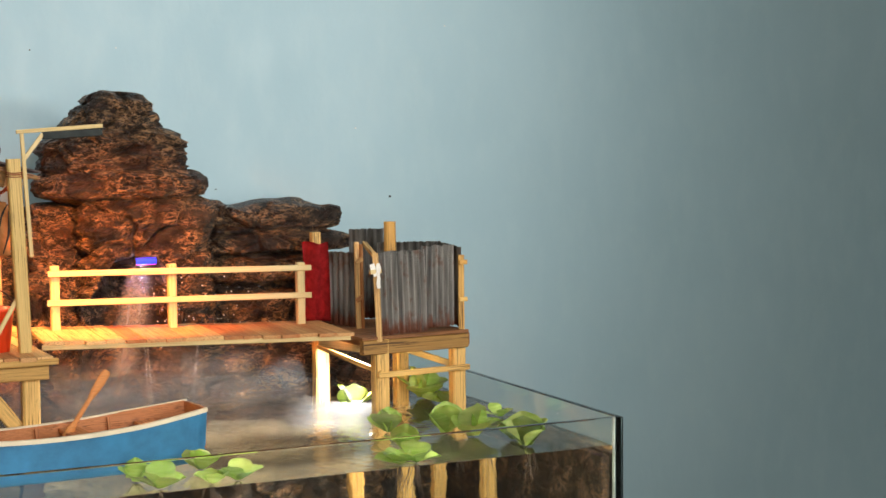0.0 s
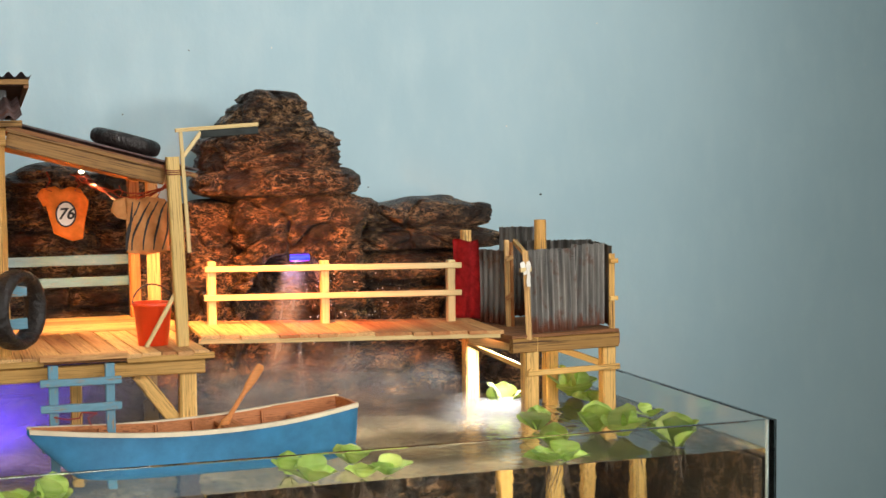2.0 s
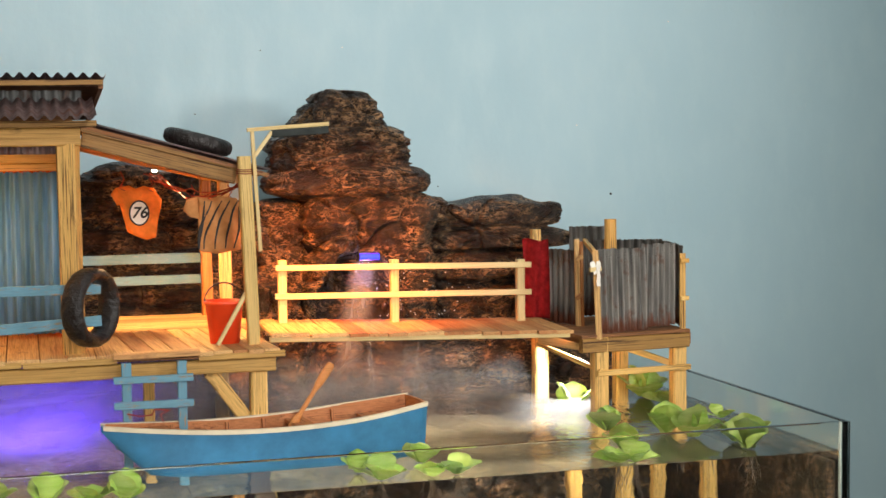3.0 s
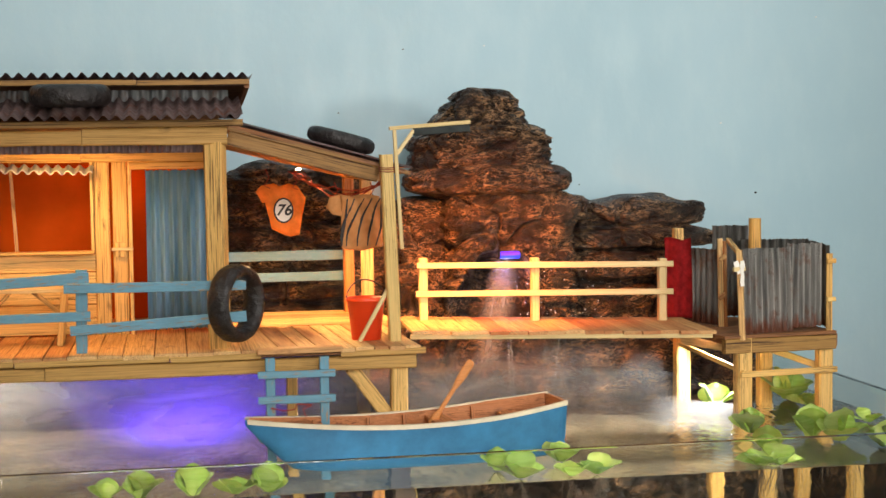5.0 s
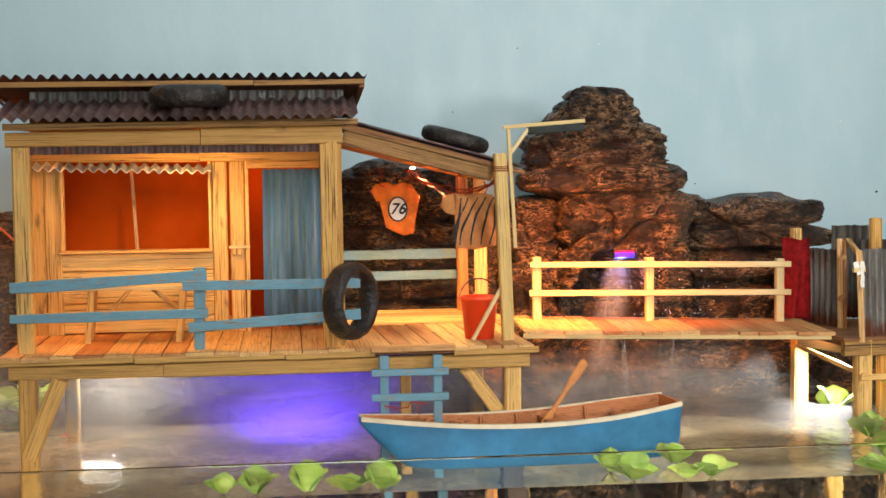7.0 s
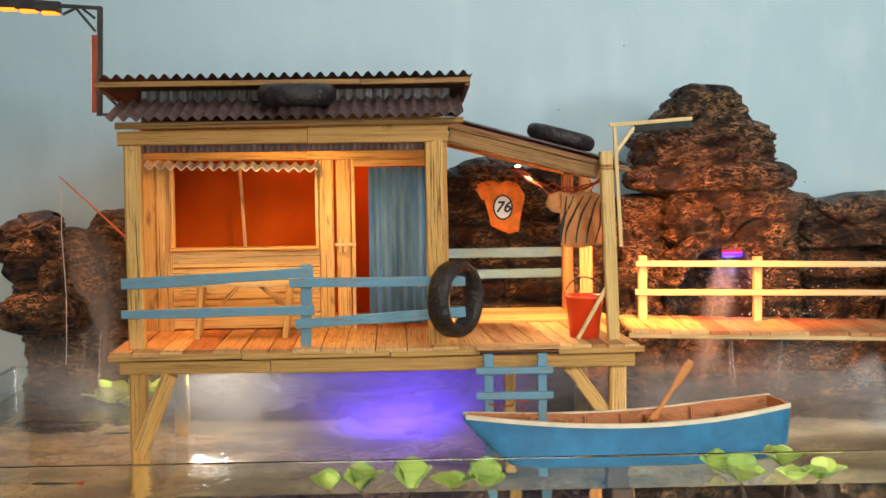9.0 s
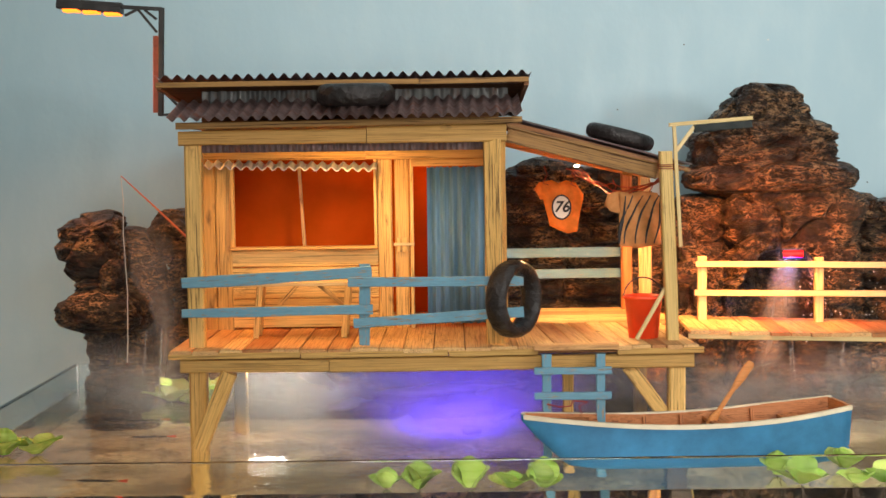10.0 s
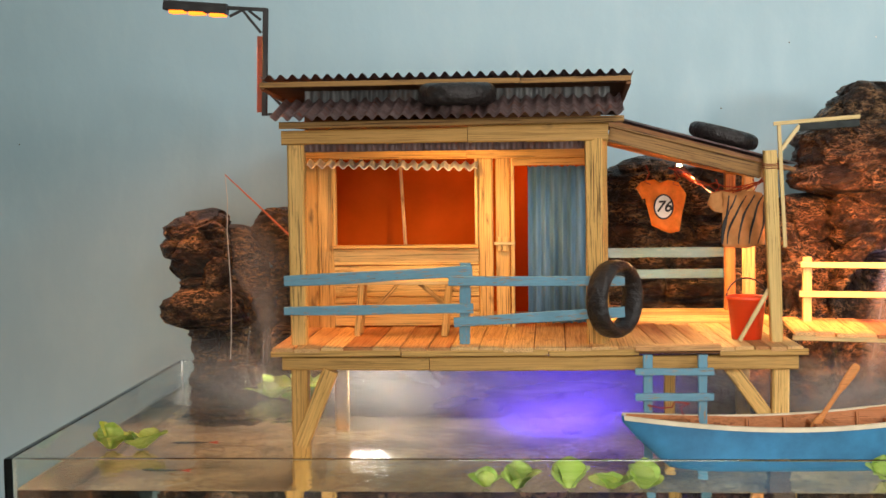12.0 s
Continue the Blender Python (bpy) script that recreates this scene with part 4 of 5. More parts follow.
def outhouse():
    ob = thing("outhouse", (0.41, 0.25, SAND), "small stilted privy of rusty corrugated sheets", "outhouse")
    fl, fr, bl, br = Vector((0.3705, 0.196, 0)), Vector((0.4555, 0.217, 0)), Vector((0.3600, 0.324, 0)), Vector((0.4360, 0.306, 0))
    up = Vector((0, 0, 1))
    for p, top, w in ((fl, 0.350, 0.0135), (fr, 0.350, 0.0130), (bl, 0.350, 0.0135), (br, 0.350, 0.0130)):
        stick("stilt", p + up * SAND, p + up * top, w, w, M_BEAM, ob)
    stick("front_beam", (0.3500, 0.1880, 0.3430), (0.4610, 0.2085, 0.3412), 0.007, 0.0130, M_GOLD, ob)
    stick("side_beam", (0.3560, 0.1960, 0.3460), (0.3480, 0.3300, 0.3460), 0.006, 0.0055, M_BROWN, ob)
    stick("side_beam", (0.4640, 0.2140, 0.3420), (0.4520, 0.3150, 0.3420), 0.006, 0.0120, M_BROWN, ob)
    stick("cross_brace", (0.3560, 0.3180, 0.3290), (0.3690, 0.1870, 0.3200), 0.004, 0.0040, M_BEAM, ob)
    stick("cross_brace", (0.3650, 0.1875, 0.3180), (0.4630, 0.2080, 0.3165), 0.004, 0.0050, M_BEAM, ob)
    stick("side_brace", (0.3570, 0.3160, 0.3330), (0.3640, 0.2080, 0.3400), 0.003, 0.0090, M_PALE, ob)
    stick("side_brace", (0.4300, 0.3000, 0.3270), (0.4520, 0.2250, 0.3180), 0.003, 0.0060, M_PALE, ob)
    for k in range(8):
        a = 0.192 + k * 0.0165
        stick("floor_board", (0.3480 - k * 0.0006, a, 0.3510), (0.4600 - k * 0.001, a + 0.020, 0.3500), 0.0160, 0.0028, M_BROWN, ob, 0.03)
    # front wall of two overlapping grey sheets on two studs
    corrugated("sheet", (0.3695, 0.1915, 0.3530), (0.0490, 0.0110, 0), (-0.002, 0.001, 0.0735), 0.0062, 0.0044, M_FOOTSHEET, ob, 0.0006, "grey tin sheet with a rusty foot", 0.012)
    corrugated("sheet", (0.4130, 0.2045, 0.3550), (0.0390, 0.0090, 0), (0.001, 0.002, 0.0740), 0.0062, 0.0044, M_FOOTSHEET, ob, 0.0006, "grey tin sheet with a rusty foot", 0.012)
    stick("stud", (0.3670, 0.1880, 0.3480), (0.3645, 0.1900, 0.4260), 0.0045, 0.0045, M_DECK, ob)
    stick("stud", (0.4565, 0.2090, 0.3440), (0.4575, 0.2110, 0.4195), 0.0055, 0.0055, M_BEAM, ob)
    stick("cleat", (0.4535, 0.2070, 0.3790), (0.4620, 0.2090, 0.3790), 0.003, 0.004, M_BEAM, ob)
    stick("cleat", (0.4535, 0.2070, 0.4130), (0.4620, 0.2090, 0.4130), 0.003, 0.004, M_BEAM, ob)
    stick("cleat", (0.3580, 0.1865, 0.4095), (0.3690, 0.1885, 0.4100), 0.003, 0.004, M_PALE, ob)
    # right, back and left walls, the door leaf and the tall sheet behind
    corrugated("sheet", (0.4590, 0.2180, 0.3530), (0.0180, 0.0800, 0), (0, 0, 0.0730), 0.0078, 0.0036, M_FOOTSHEET, ob, 0.0006, "", 0.01)
    corrugated("sheet", (0.4170, 0.3180, 0.3530), (0.0610, -0.0170, 0), (0, 0, 0.0740), 0.0078, 0.0036, M_FOOTSHEET, ob, 0.0006, "", 0.01)
    corrugated("sheet", (0.3920, 0.3280, 0.3530), (0.0340, -0.0070, 0), (0, 0, 0.0870), 0.0078, 0.0036, M_FOOTSHEET, ob, 0.0006, "", 0.01)
    corrugated("door", (0.3555, 0.2990, 0.3530), (0.0165, -0.0400, 0), (0, 0, 0.0690), 0.0075, 0.0026, M_FOOTSHEET, ob, 0.0006, "rusty grey tin door leaf", 0.01)
    stick("door_stud", (0.3735, 0.2550, 0.3500), (0.3720, 0.2550, 0.4320), 0.0035, 0.0045, M_DECK, ob)
    stick("door_stud", (0.3770, 0.2530, 0.3500), (0.3755, 0.2530, 0.4300), 0.0030, 0.0030, M_DECK, ob)
    for z in (0.378, 0.413):
        stick("cleat", (0.3700, 0.2515, z), (0.3760, 0.2505, z + 0.004), 0.003, 0.004, M_DECK, ob)
    bm = bmesh.new()
    add_tube(bm, [(-0.025, 0, 0), (0.0, 0, 0), (0.0245, 0, 0)], [0.0058, 0.0058, 0.0056], 14)
    part("post", bm, M_BEAM, ob, "round cut pole end", pose(0.4082, 0.262, 0.425, 0, -90, 0))
    stick("top_rail", (0.3640, 0.192, 0.4245), (0.3800, 0.255, 0.4305), 0.004, 0.004, M_BEAM, ob)
    stick("corner_post", (0.3560, 0.323, 0.350), (0.3560, 0.323, 0.4385), 0.009, 0.010, M_BEAM, ob)
    # torn white tape
    for a, b, w in (((0.3600, 0.187, 0.4165), (0.3640, 0.186, 0.4060), 0.004), ((0.3655, 0.1855, 0.4170), (0.3660, 0.1855, 0.3950), 0.0035)):
        stick("tape", a, b, 0.0006, w, M_WHITE, ob, 0.4, (1, 0, 0), "torn white tape")
    return ob


outhouse()


def red_cloth():
    ob = bmesh.new()
    nx, nz = 14, 18
    rows = []
    for j in range(nz + 1):
        row = []
        for i in range(nx + 1):
            u, v = i / nx, j / nz
            x = 0.3345 + 0.0215 * u + 0.0010 * math.sin(v * 5) * (1 - u)
            y = 0.300 - 0.014 * u + 0.0030 * math.sin(u * 9 + v * 1.5) - 0.002 * math.sin(v * 3)
            z = 0.4305 - 0.0735 * v + 0.0012 * math.sin(u * 7) * (1 - v)
            row.append(ob.verts.new((x, y, z)))
        rows.append(row)
    for p, q in zip(rows, rows[1:]):
        for i in range(nx):
            ob.faces.new((p[i], p[i + 1], q[i + 1], q[i]))
    bmesh.ops.solidify(ob, geom=list(ob.faces), thickness=0.0008)
    return tagged(part("curtain", ob, M_REDCLOTH, None, "", None, True), "dark red cloth curtain hung at the privy", "curtain")


red_cloth()

# ---- ladder, tyres, bucket, bench, washing, lamp ----


def ladder():
    ob = thing("ladder", (-0.022, 0.12, SAND), "worn blue painted wooden ladder hung on the deck", "ladder")
    stick("rail", (-0.0435, 0.1215, SAND + 0.06), (-0.0435, 0.1215, 0.3565), 0.005, 0.0070, M_BLUEWOOD, ob, 0.08, (1, 0, 0))
    stick("rail", (-0.0020, 0.1215, SAND + 0.06), (-0.0020, 0.1215, 0.3565), 0.005, 0.0070, M_BLUEWOOD, ob, 0.08, (1, 0, 0))
    for z in (0.3440, 0.3245, 0.295):
        stick("rung", (-0.0535, 0.1165, z), (0.0060, 0.1165, z), 0.004, 0.0058, M_BLUEWOOD, ob, 0.10)
    return ob


ladder()


def tyre(name, m, big, small, label, group="old tyres", flat=1.0):
    """A rubber tyre about its own z: a rounded ring with shallow tread blocks and a hollow inside."""
    bm = bmesh.new()
    around, ring = 64, 18
    rows = []
    for k in range(around):
        a = 2 * math.pi * k / around
        row = []
        for s in range(ring):
            b = 2 * math.pi * s / ring
            c, d = math.cos(b), math.sin(b)
            tread = 0.06 if c > 0.35 and (k // 2) % 2 and abs(d) > 0.15 else 0.0
            squash = 1 - 0.12 * max(0, c) ** 6
            r = big - small + small * (squash * c - tread)
            row.append(bm.verts.new((r * math.cos(a), r * math.sin(a), small * flat * d * 0.95)))
        rows.append(row)
    for k in range(around):
        p, q = rows[k], rows[(k + 1) % around]
        for s in range(ring):
            bm.faces.new((p[s], p[(s + 1) % ring], q[(s + 1) % ring], q[s]))
    ob = part(name, bm, M_RUBBER, None, "", m, True)
    return tagged(ob, label, "tyre", group)


tyre("tyre", pose(-0.0680, 0.1290, 0.3990) @ pose(0, 0, 0, 0, 0, 0) @ pose(0, 0, 0, 90, 0, 55), 0.0310, 0.0056, "black rubber tyre hung on the porch post", flat=1.75)
tyre("tyre", pose(-0.1885, 0.134, 0.5585, 2, 0, 0), 0.0315, 0.0098, "black tyre lying on the brown tin roof", flat=0.95)
tyre("tyre", pose(0.0235, 0.205, 0.5240, 0, 15, 0), 0.0295, 0.0075, "black tyre lying on the lean-to roof", flat=0.9)


def bucket():
    ob = thing("bucket", (0.0385, 0.175, DECK), "bright red plastic bucket with a wire handle", "bucket")
    bm = bmesh.new()
    profile = [(0.0118, 0.0), (0.0152, 0.0315), (0.0166, 0.0318), (0.0166, 0.0342), (0.0148, 0.0342), (0.0112, 0.0015)]
    rows = []
    for k in range(28):
        a = 2 * math.pi * k / 28
        rows.append([bm.verts.new((0.0385 + r * math.cos(a), 0.177 + r * math.sin(a), DECK + 0.0002 + z)) for r, z in profile])
    for k in range(28):
        p, q = rows[k], rows[(k + 1) % 28]
        for s in range(len(profile) - 1):
            bm.faces.new((p[s], q[s], q[s + 1], p[s + 1]))
    bm.faces.new([r[0] for r in rows])
    bm.faces.new([r[-1] for r in rows][::-1])
    pail = part("pail", bm, M_RED, ob, "", None, True)
    bm = bmesh.new()
    add_tube(bm, [(0.0385 - 0.0160 * math.cos(a), 0.177 + 0.004 * math.sin(a), DECK + 0.032 + 0.0165 * math.sin(a)) for a in (math.pi * k / 14 for k in range(15))], 0.0007, 6)
    part("handle", bm, M_BLACK, pail, "black wire handle")
    return ob


bucket()
stick("paddle_stick", (0.0300, 0.1530, DECK + 0.0015), (0.0545, 0.1620, 0.4035), 0.0022, 0.0030, M_PALE, None, 0.06)
tagged(bpy.data.objects["paddle_stick"], "pale wooden stick leaning on the dock post", "stick")


def bench():
    ob = thing("bench", (-0.243, 0.212, DECK), "small pale wooden bench by the house wall", "bench")
    stick("seat", (-0.2880, 0.2130, 0.4060), (-0.1990, 0.2130, 0.4060), 0.026, 0.0030, M_PALE, ob)
    for x, d in ((-0.2790, 0.0), (-0.2060, 0.0)):
        for y in (0.2030, 0.2240):
            stick("leg", (x, y, DECK), (x + 0.004, y, 0.4045), 0.0040, 0.0050, M_BEAM, ob)
    stick("brace", (-0.2620, 0.2130, 0.3860), (-0.2450, 0.2130, 0.4045), 0.003, 0.0035, M_BEAM, ob)
    stick("brace", (-0.2060, 0.2130, 0.3860), (-0.2270, 0.2130, 0.4045), 0.003, 0.0035, M_BEAM, ob)
    return ob


bench()


def shirt(name, outline, depth, y, material, label, wave):
    """A small cloth shirt: an outline filled, thickened and gently creased."""
    bm = bmesh.new()
    face = bm.faces.new([bm.verts.new((x, y, z)) for x, z in outline])
    bmesh.ops.triangulate(bm, faces=[face])
    for _ in range(3):
        bmesh.ops.subdivide_edges(bm, edges=list(bm.edges), cuts=1, use_grid_fill=True)
        bmesh.ops.triangulate(bm, faces=list(bm.faces))
    for v in bm.verts:
        v.co.y += wave * math.sin(v.co.x * 420 + v.co.z * 130) + wave * 0.7 * math.sin(v.co.z * 300)
    bmesh.ops.solidify(bm, geom=list(bm.faces), thickness=depth)
    return tagged(part(name, bm, material, None, "", None, True), label, "shirt", "washing on the line")


orange = shirt("shirt", [(-0.0425, 0.4800), (-0.0385, 0.4855), (-0.0270, 0.4875), (-0.0215, 0.4845), (-0.0150, 0.4870), (-0.0060, 0.4850), (0.0010, 0.4740), (-0.0045, 0.4690), (-0.0070, 0.4700), (-0.0050, 0.4420), (-0.0130, 0.4400), (-0.0210, 0.4430), (-0.0290, 0.4470), (-0.0300, 0.4720), (-0.0370, 0.4700)], 0.0014, 0.292, M_ORANGECLOTH, "small orange shirt with the number 76, hung up", 0.0010)
tan = shirt("shirt", [(0.0120, 0.4680), (0.0145, 0.4765), (0.0240, 0.4790), (0.0330, 0.4765), (0.0420, 0.4790), (0.0560, 0.4770), (0.0600, 0.4700), (0.0590, 0.4340), (0.0400, 0.4310), (0.0245, 0.4330), (0.0255, 0.4600), (0.0170, 0.4620)], 0.0014, 0.222, M_BROWNCLOTH, "small tan shirt with dark slanting stripes, hung up", 0.0012)


def shirt_marks():
    bm = bmesh.new()
    bmesh.ops.create_circle(bm, cap_ends=True, segments=28, radius=1.0, matrix=pose(-0.0188, 0.2885, 0.4635, 90) @ Matrix.Diagonal((0.0088, 0.0112, 1, 1)))
    part("badge_ring", bm, M_INK, orange)
    bm = bmesh.new()
    bmesh.ops.create_circle(bm, cap_ends=True, segments=28, radius=1.0, matrix=pose(-0.0188, 0.2881, 0.4635, 90) @ Matrix.Diagonal((0.0074, 0.0098, 1, 1)))
    part("badge", bm, M_WHITE, orange, "white round patch")
    curve = bpy.data.curves.new("number", "FONT")
    curve.body, curve.size, curve.extrude, curve.align_x, curve.align_y, curve.shear = "76", 0.0135, 0.0002, "CENTER", "CENTER", 0.25
    curve.offset = 0.0003
    curve.materials.append(M_INK)
    ob = new("number", curve)
    ob.parent = orange
    ob.matrix_basis = pose(-0.0188, 0.2876, 0.4635, 90, 0, 0)
    tagged(ob, "black number 76")
    for k in range(6):
        x = 0.0125 + k * 0.0080
        bm = bmesh.new()
        pts = []
        for s in range(9):
            v = s / 8
            px, pz = max(x, 0.0255 - 0.010 * (1 - v)) + 0.014 * (1 - v) ** 1.3 + 0.0015 * math.sin(v * 4 + k), 0.475 - 0.040 * v
            py = 0.222 + 0.0012 * math.sin(px * 420 + pz * 130) + 0.00084 * math.sin(pz * 300) - 0.0012
            pts.append((min(px, 0.0585), py, pz))
        add_tube(bm, pts, [0.0003 + 0.0008 * math.sin(math.pi * (0.1 + 0.8 * s / 8)) for s in range(9)], 6)
        part("stripe", bm, M_INK, tan)


shirt_marks()


def wire_line():
    """The red wires twisted under the lean-to, from which the washing hangs."""
    ob = thing("clothes_line", (0.0, 0.27, 0.48), "twisted red wires hung under the lean-to", "wire")
    rng = random.Random(5)
    for k in range(5):
        a, b = Vector((-0.014 + 0.004 * k, 0.30 + 0.003 * k, 0.496)), Vector((0.056, 0.16 + 0.012 * k, 0.490))
        pts = []
        for s in range(13):
            u = s / 12
            p = a.lerp(b, u)
            p.z -= 0.022 * math.sin(math.pi * u) * (0.4 + 0.15 * k)
            p += Vector((rng.uniform(-1, 1), rng.uniform(-1, 1), rng.uniform(-1, 1))) * 0.0022
            pts.append(p)
        bm = bmesh.new()
        add_tube(bm, pts, 0.0005, 5)
        part("strand", bm, M_WIRE, ob)
    for x, z0, z1 in ((-0.034, 0.500, 0.485), (-0.011, 0.494, 0.484), (0.022, 0.488, 0.476), (0.05, 0.488, 0.476)):
        bm = bmesh.new()
        y = 0.29 - (x + 0.034) * 0.75
        add_tube(bm, [(x, y, z0), (x + 0.003, y, (z0 + z1) / 2), (x - 0.001, y, z1), (x + 0.004, y, z1 - 0.002)], 0.0005, 5)
        part("hook", bm, M_WIRE, ob)
    bm = bmesh.new()
    bmesh.ops.create_uvsphere(bm, u_segments=12, v_segments=8, radius=0.0021, matrix=pose(-0.0042, 0.30, 0.4995) @ Matrix.Diagonal((1.2, 0.7, 0.6, 1)))
    part("bulb", bm, M_BULB, ob, "small glowing warm bulb", None, True)
    return ob


wire_line()


def street_lamp():
    ob = thing("street_lamp", (-0.365, 0.25, 0.545), "black model street lamp with glowing amber diodes", "lamp")
    stick("pole", (-0.3625, 0.25, 0.5470), (-0.3595, 0.25, 0.6385), 0.0045, 0.0045, M_BLACK, ob, 0.02)
    stick("sleeve", (-0.3660, 0.25, 0.5500), (-0.3645, 0.25, 0.6150), 0.0030, 0.0055, M_RUSTROD, ob, 0.03, (1, 0, 0))
    stick("arm", (-0.3955, 0.25, 0.6400), (-0.3590, 0.25, 0.6375), 0.004, 0.0032, M_BLACK, ob)
    head = stick("head", (-0.4475, 0.25, 0.6425), (-0.3930, 0.25, 0.6370), 0.014, 0.0065, M_BLACK, ob, 0.04)
    stick("head_back", (-0.4475, 0.25, 0.6460), (-0.3930, 0.25, 0.6415), 0.010, 0.003, M_BLACK, ob, 0.04)
    for a, b in (((-0.391, 0.25, 0.6325), (-0.3780, 0.25, 0.6385)), ((-0.3800, 0.25, 0.6380), (-0.3640, 0.25, 0.6180)), ((-0.3640, 0.25, 0.6290), (-0.3740, 0.25, 0.6370)), ((-0.3635, 0.25, 0.572), (-0.3450, 0.25, 0.5530)), ((-0.3640, 0.25, 0.5480), (-0.3380, 0.25, 0.5490))):
        stick("strut", a, b, 0.002, 0.0022, M_BLACK, ob)
    for x in (-0.4360, -0.4190, -0.4010):
        bm = bmesh.new()
        add_box(bm, (x - 0.0065, 0.2435, 0.6372 - (x + 0.436) * 0.1 - 0.0012), (x + 0.0065, 0.2565, 0.6386 - (x + 0.436) * 0.1), 0.0004)
        part("led", bm, M_AMBER, head, "glowing amber diode")
    return ob


street_lamp()


def fishing_rod():
    ob = thing("fishing_rod", (-0.335, 0.20, 0.43), "thin red fishing rod with a pale line", "rod")
    bm = bmesh.new()
    add_tube(bm, [(-0.3300, 0.215, 0.4390), (-0.3600, 0.208, 0.4700), (-0.3870, 0.2, 0.4975)], [0.0012, 0.0009, 0.0005], 6)
    part("pole", bm, M_ORANGEROD, ob)
    bm = bmesh.new()
    add_tube(bm, [(-0.3870, 0.2, 0.4975), (-0.3855, 0.2, 0.478), (-0.3862, 0.2, 0.45), (-0.3840, 0.2, 0.40), (-0.3848, 0.2, 0.36), (-0.3860, 0.2, 0.342)], 0.0004, 5)
    part("line", bm, M_THREAD, ob)
    bm = bmesh.new()
    bmesh.ops.create_uvsphere(bm, u_segments=8, v_segments=6, radius=0.001, matrix=pose(-0.386, 0.2, 0.3415))
    part("hook", bm, M_RUSTROD, ob)


fishing_rod()

# ---- the boat ----


def boat():
    ob = thing("rowing_boat", (0.06, 0.10, WATER - 0.01), "blue model rowing boat with a white gunwale", "boat")
    n = 28
    stem, stern = Vector((-0.0640, 0.0950)), Vector((0.1830, 0.1180))
    axis = (stern - stem).normalized()
    side = Vector((-axis.y, axis.x))

    def section(u):
        """Half width and height of the gunwale, half width and height of the bottom at u from bow to stern."""
        half = 0.0335 * math.sin(math.pi * min(1, 0.04 + u * 0.60)) ** 0.75 if u < 0.75 else 0.0335 * (1 - 0.30 * ((u - 0.75) / 0.25) ** 1.5)
        half = max(half, 0.0008)
        top = 0.3145 - 0.0080 * math.sin(math.pi * min(1.0, u * 0.95 + 0.0)) + 0.0045 * u * u
        low = 0.2620 + 0.047 * max(0, 1 - u / 0.26) ** 1.6 + 0.010 * max(0, u - 0.85) / 0.15
        return half, top, half * 0.62, low

    def skin(inner):
        bm = bmesh.new()
        rows = []
        for k in range(n + 1):
            u = k / n
            half, top, bot, low = section(u)
            if inner:
                half, bot, low = max(half - 0.0022, 0.0003), max(bot - 0.002, 0.0002), low + 0.003
                u = 0.012 + 0.976 * u
            c = stem + (stern - stem) * u
            row = []
            for s in range(-6, 7):
                v = abs(s) / 6
                if v < 0.45:
                    w, z = bot * v / 0.45, low
                else:
                    f = (v - 0.45) / 0.55
                    w, z = bot + (half - bot) * f ** 0.8, low + (top - low) * f
                q = c + side * (w if s >= 0 else -w)
                row.append(bm.verts.new((q.x, q.y, z)))
            rows.append(row)
        for p, q in zip(rows, rows[1:]):
            for s in range(12):
                bm.faces.new((p[s], p[s + 1], q[s + 1], q[s]))
        bm.faces.new(rows[-1])
        return bm

    hull = part("hull", skin(False), M_BOATBLUE, ob, "blue painted hull", None, True)
    part("lining", skin(True), M_BOATWOOD, ob, "brown wooden inside")
    for sgn in (-1, 1):
        bm = bmesh.new()
        rows = []
        for k in range(n + 1):
            u = k / n
            half, top, *_ = section(u)
            c = stem + (stern - stem) * u
            ring = []
            for w, z in ((half + 0.0012, top - 0.0026), (half + 0.0012, top + 0.0006), (half - 0.0024, top + 0.0006), (half - 0.0024, top - 0.0005)):
                q = c + side * (max(w, 0) * sgn)
                ring.append(bm.verts.new((q.x, q.y, z)))
            rows.append(ring)
        for p, q in zip(rows, rows[1:]):
            for s in range(4):
                bm.faces.new((p[s], p[(s + 1) % 4], q[(s + 1) % 4], q[s]))
        bm.faces.new(rows[0])
        bm.faces.new(rows[-1])
        part("gunwale", bm, M_CREAM, hull, "white painted gunwale strip")

    def across(u, z, w, h, name):
        half, top, *_ = section(u)
        c = stem + (stern - stem) * u
        a, b = c - side * (half - 0.0055), c + side * (half - 0.0055)
        stick(name, (a.x, a.y, z), (b.x, b.y, z), w, h, M_BOATWOOD, ob, 0.03)

    across(0.14, 0.3075, 0.030, 0.003, "bow_deck")
    across(0.30, 0.3015, 0.014, 0.003, "thwart")
    across(0.62, 0.3030, 0.016, 0.003, "thwart")
    across(0.86, 0.3030, 0.016, 0.003, "thwart")
    across(0.995, 0.3020, 0.003, 0.032, "transom")
    for u in (0.22, 0.40, 0.52, 0.75):
        half, top, bot, low = section(u)
        for sgn in (-1, 1):
            c = stem + (stern - stem) * u
            a, b = c + side * sgn * (bot - 0.002), c + side * sgn * (half - 0.004)
            stick("rib", (a.x, a.y, low + 0.003), (b.x, b.y, top - 0.002), 0.003, 0.003, M_BOATWOOD, ob)
    bm = bmesh.new()
    add_tube(bm, [(-0.018, 0.105, 0.3125), (-0.020, 0.108, 0.3180), (-0.013, 0.110, 0.3205), (-0.024, 0.112, 0.3215), (-0.026, 0.114, 0.3170), (-0.034, 0.116, 0.3160), (-0.044, 0.118, 0.3180)], 0.0006, 5)
    part("mooring_wire", bm, M_WIRE, ob, "thin red mooring wire")
    # the block under the keel
    bm = bmesh.new()
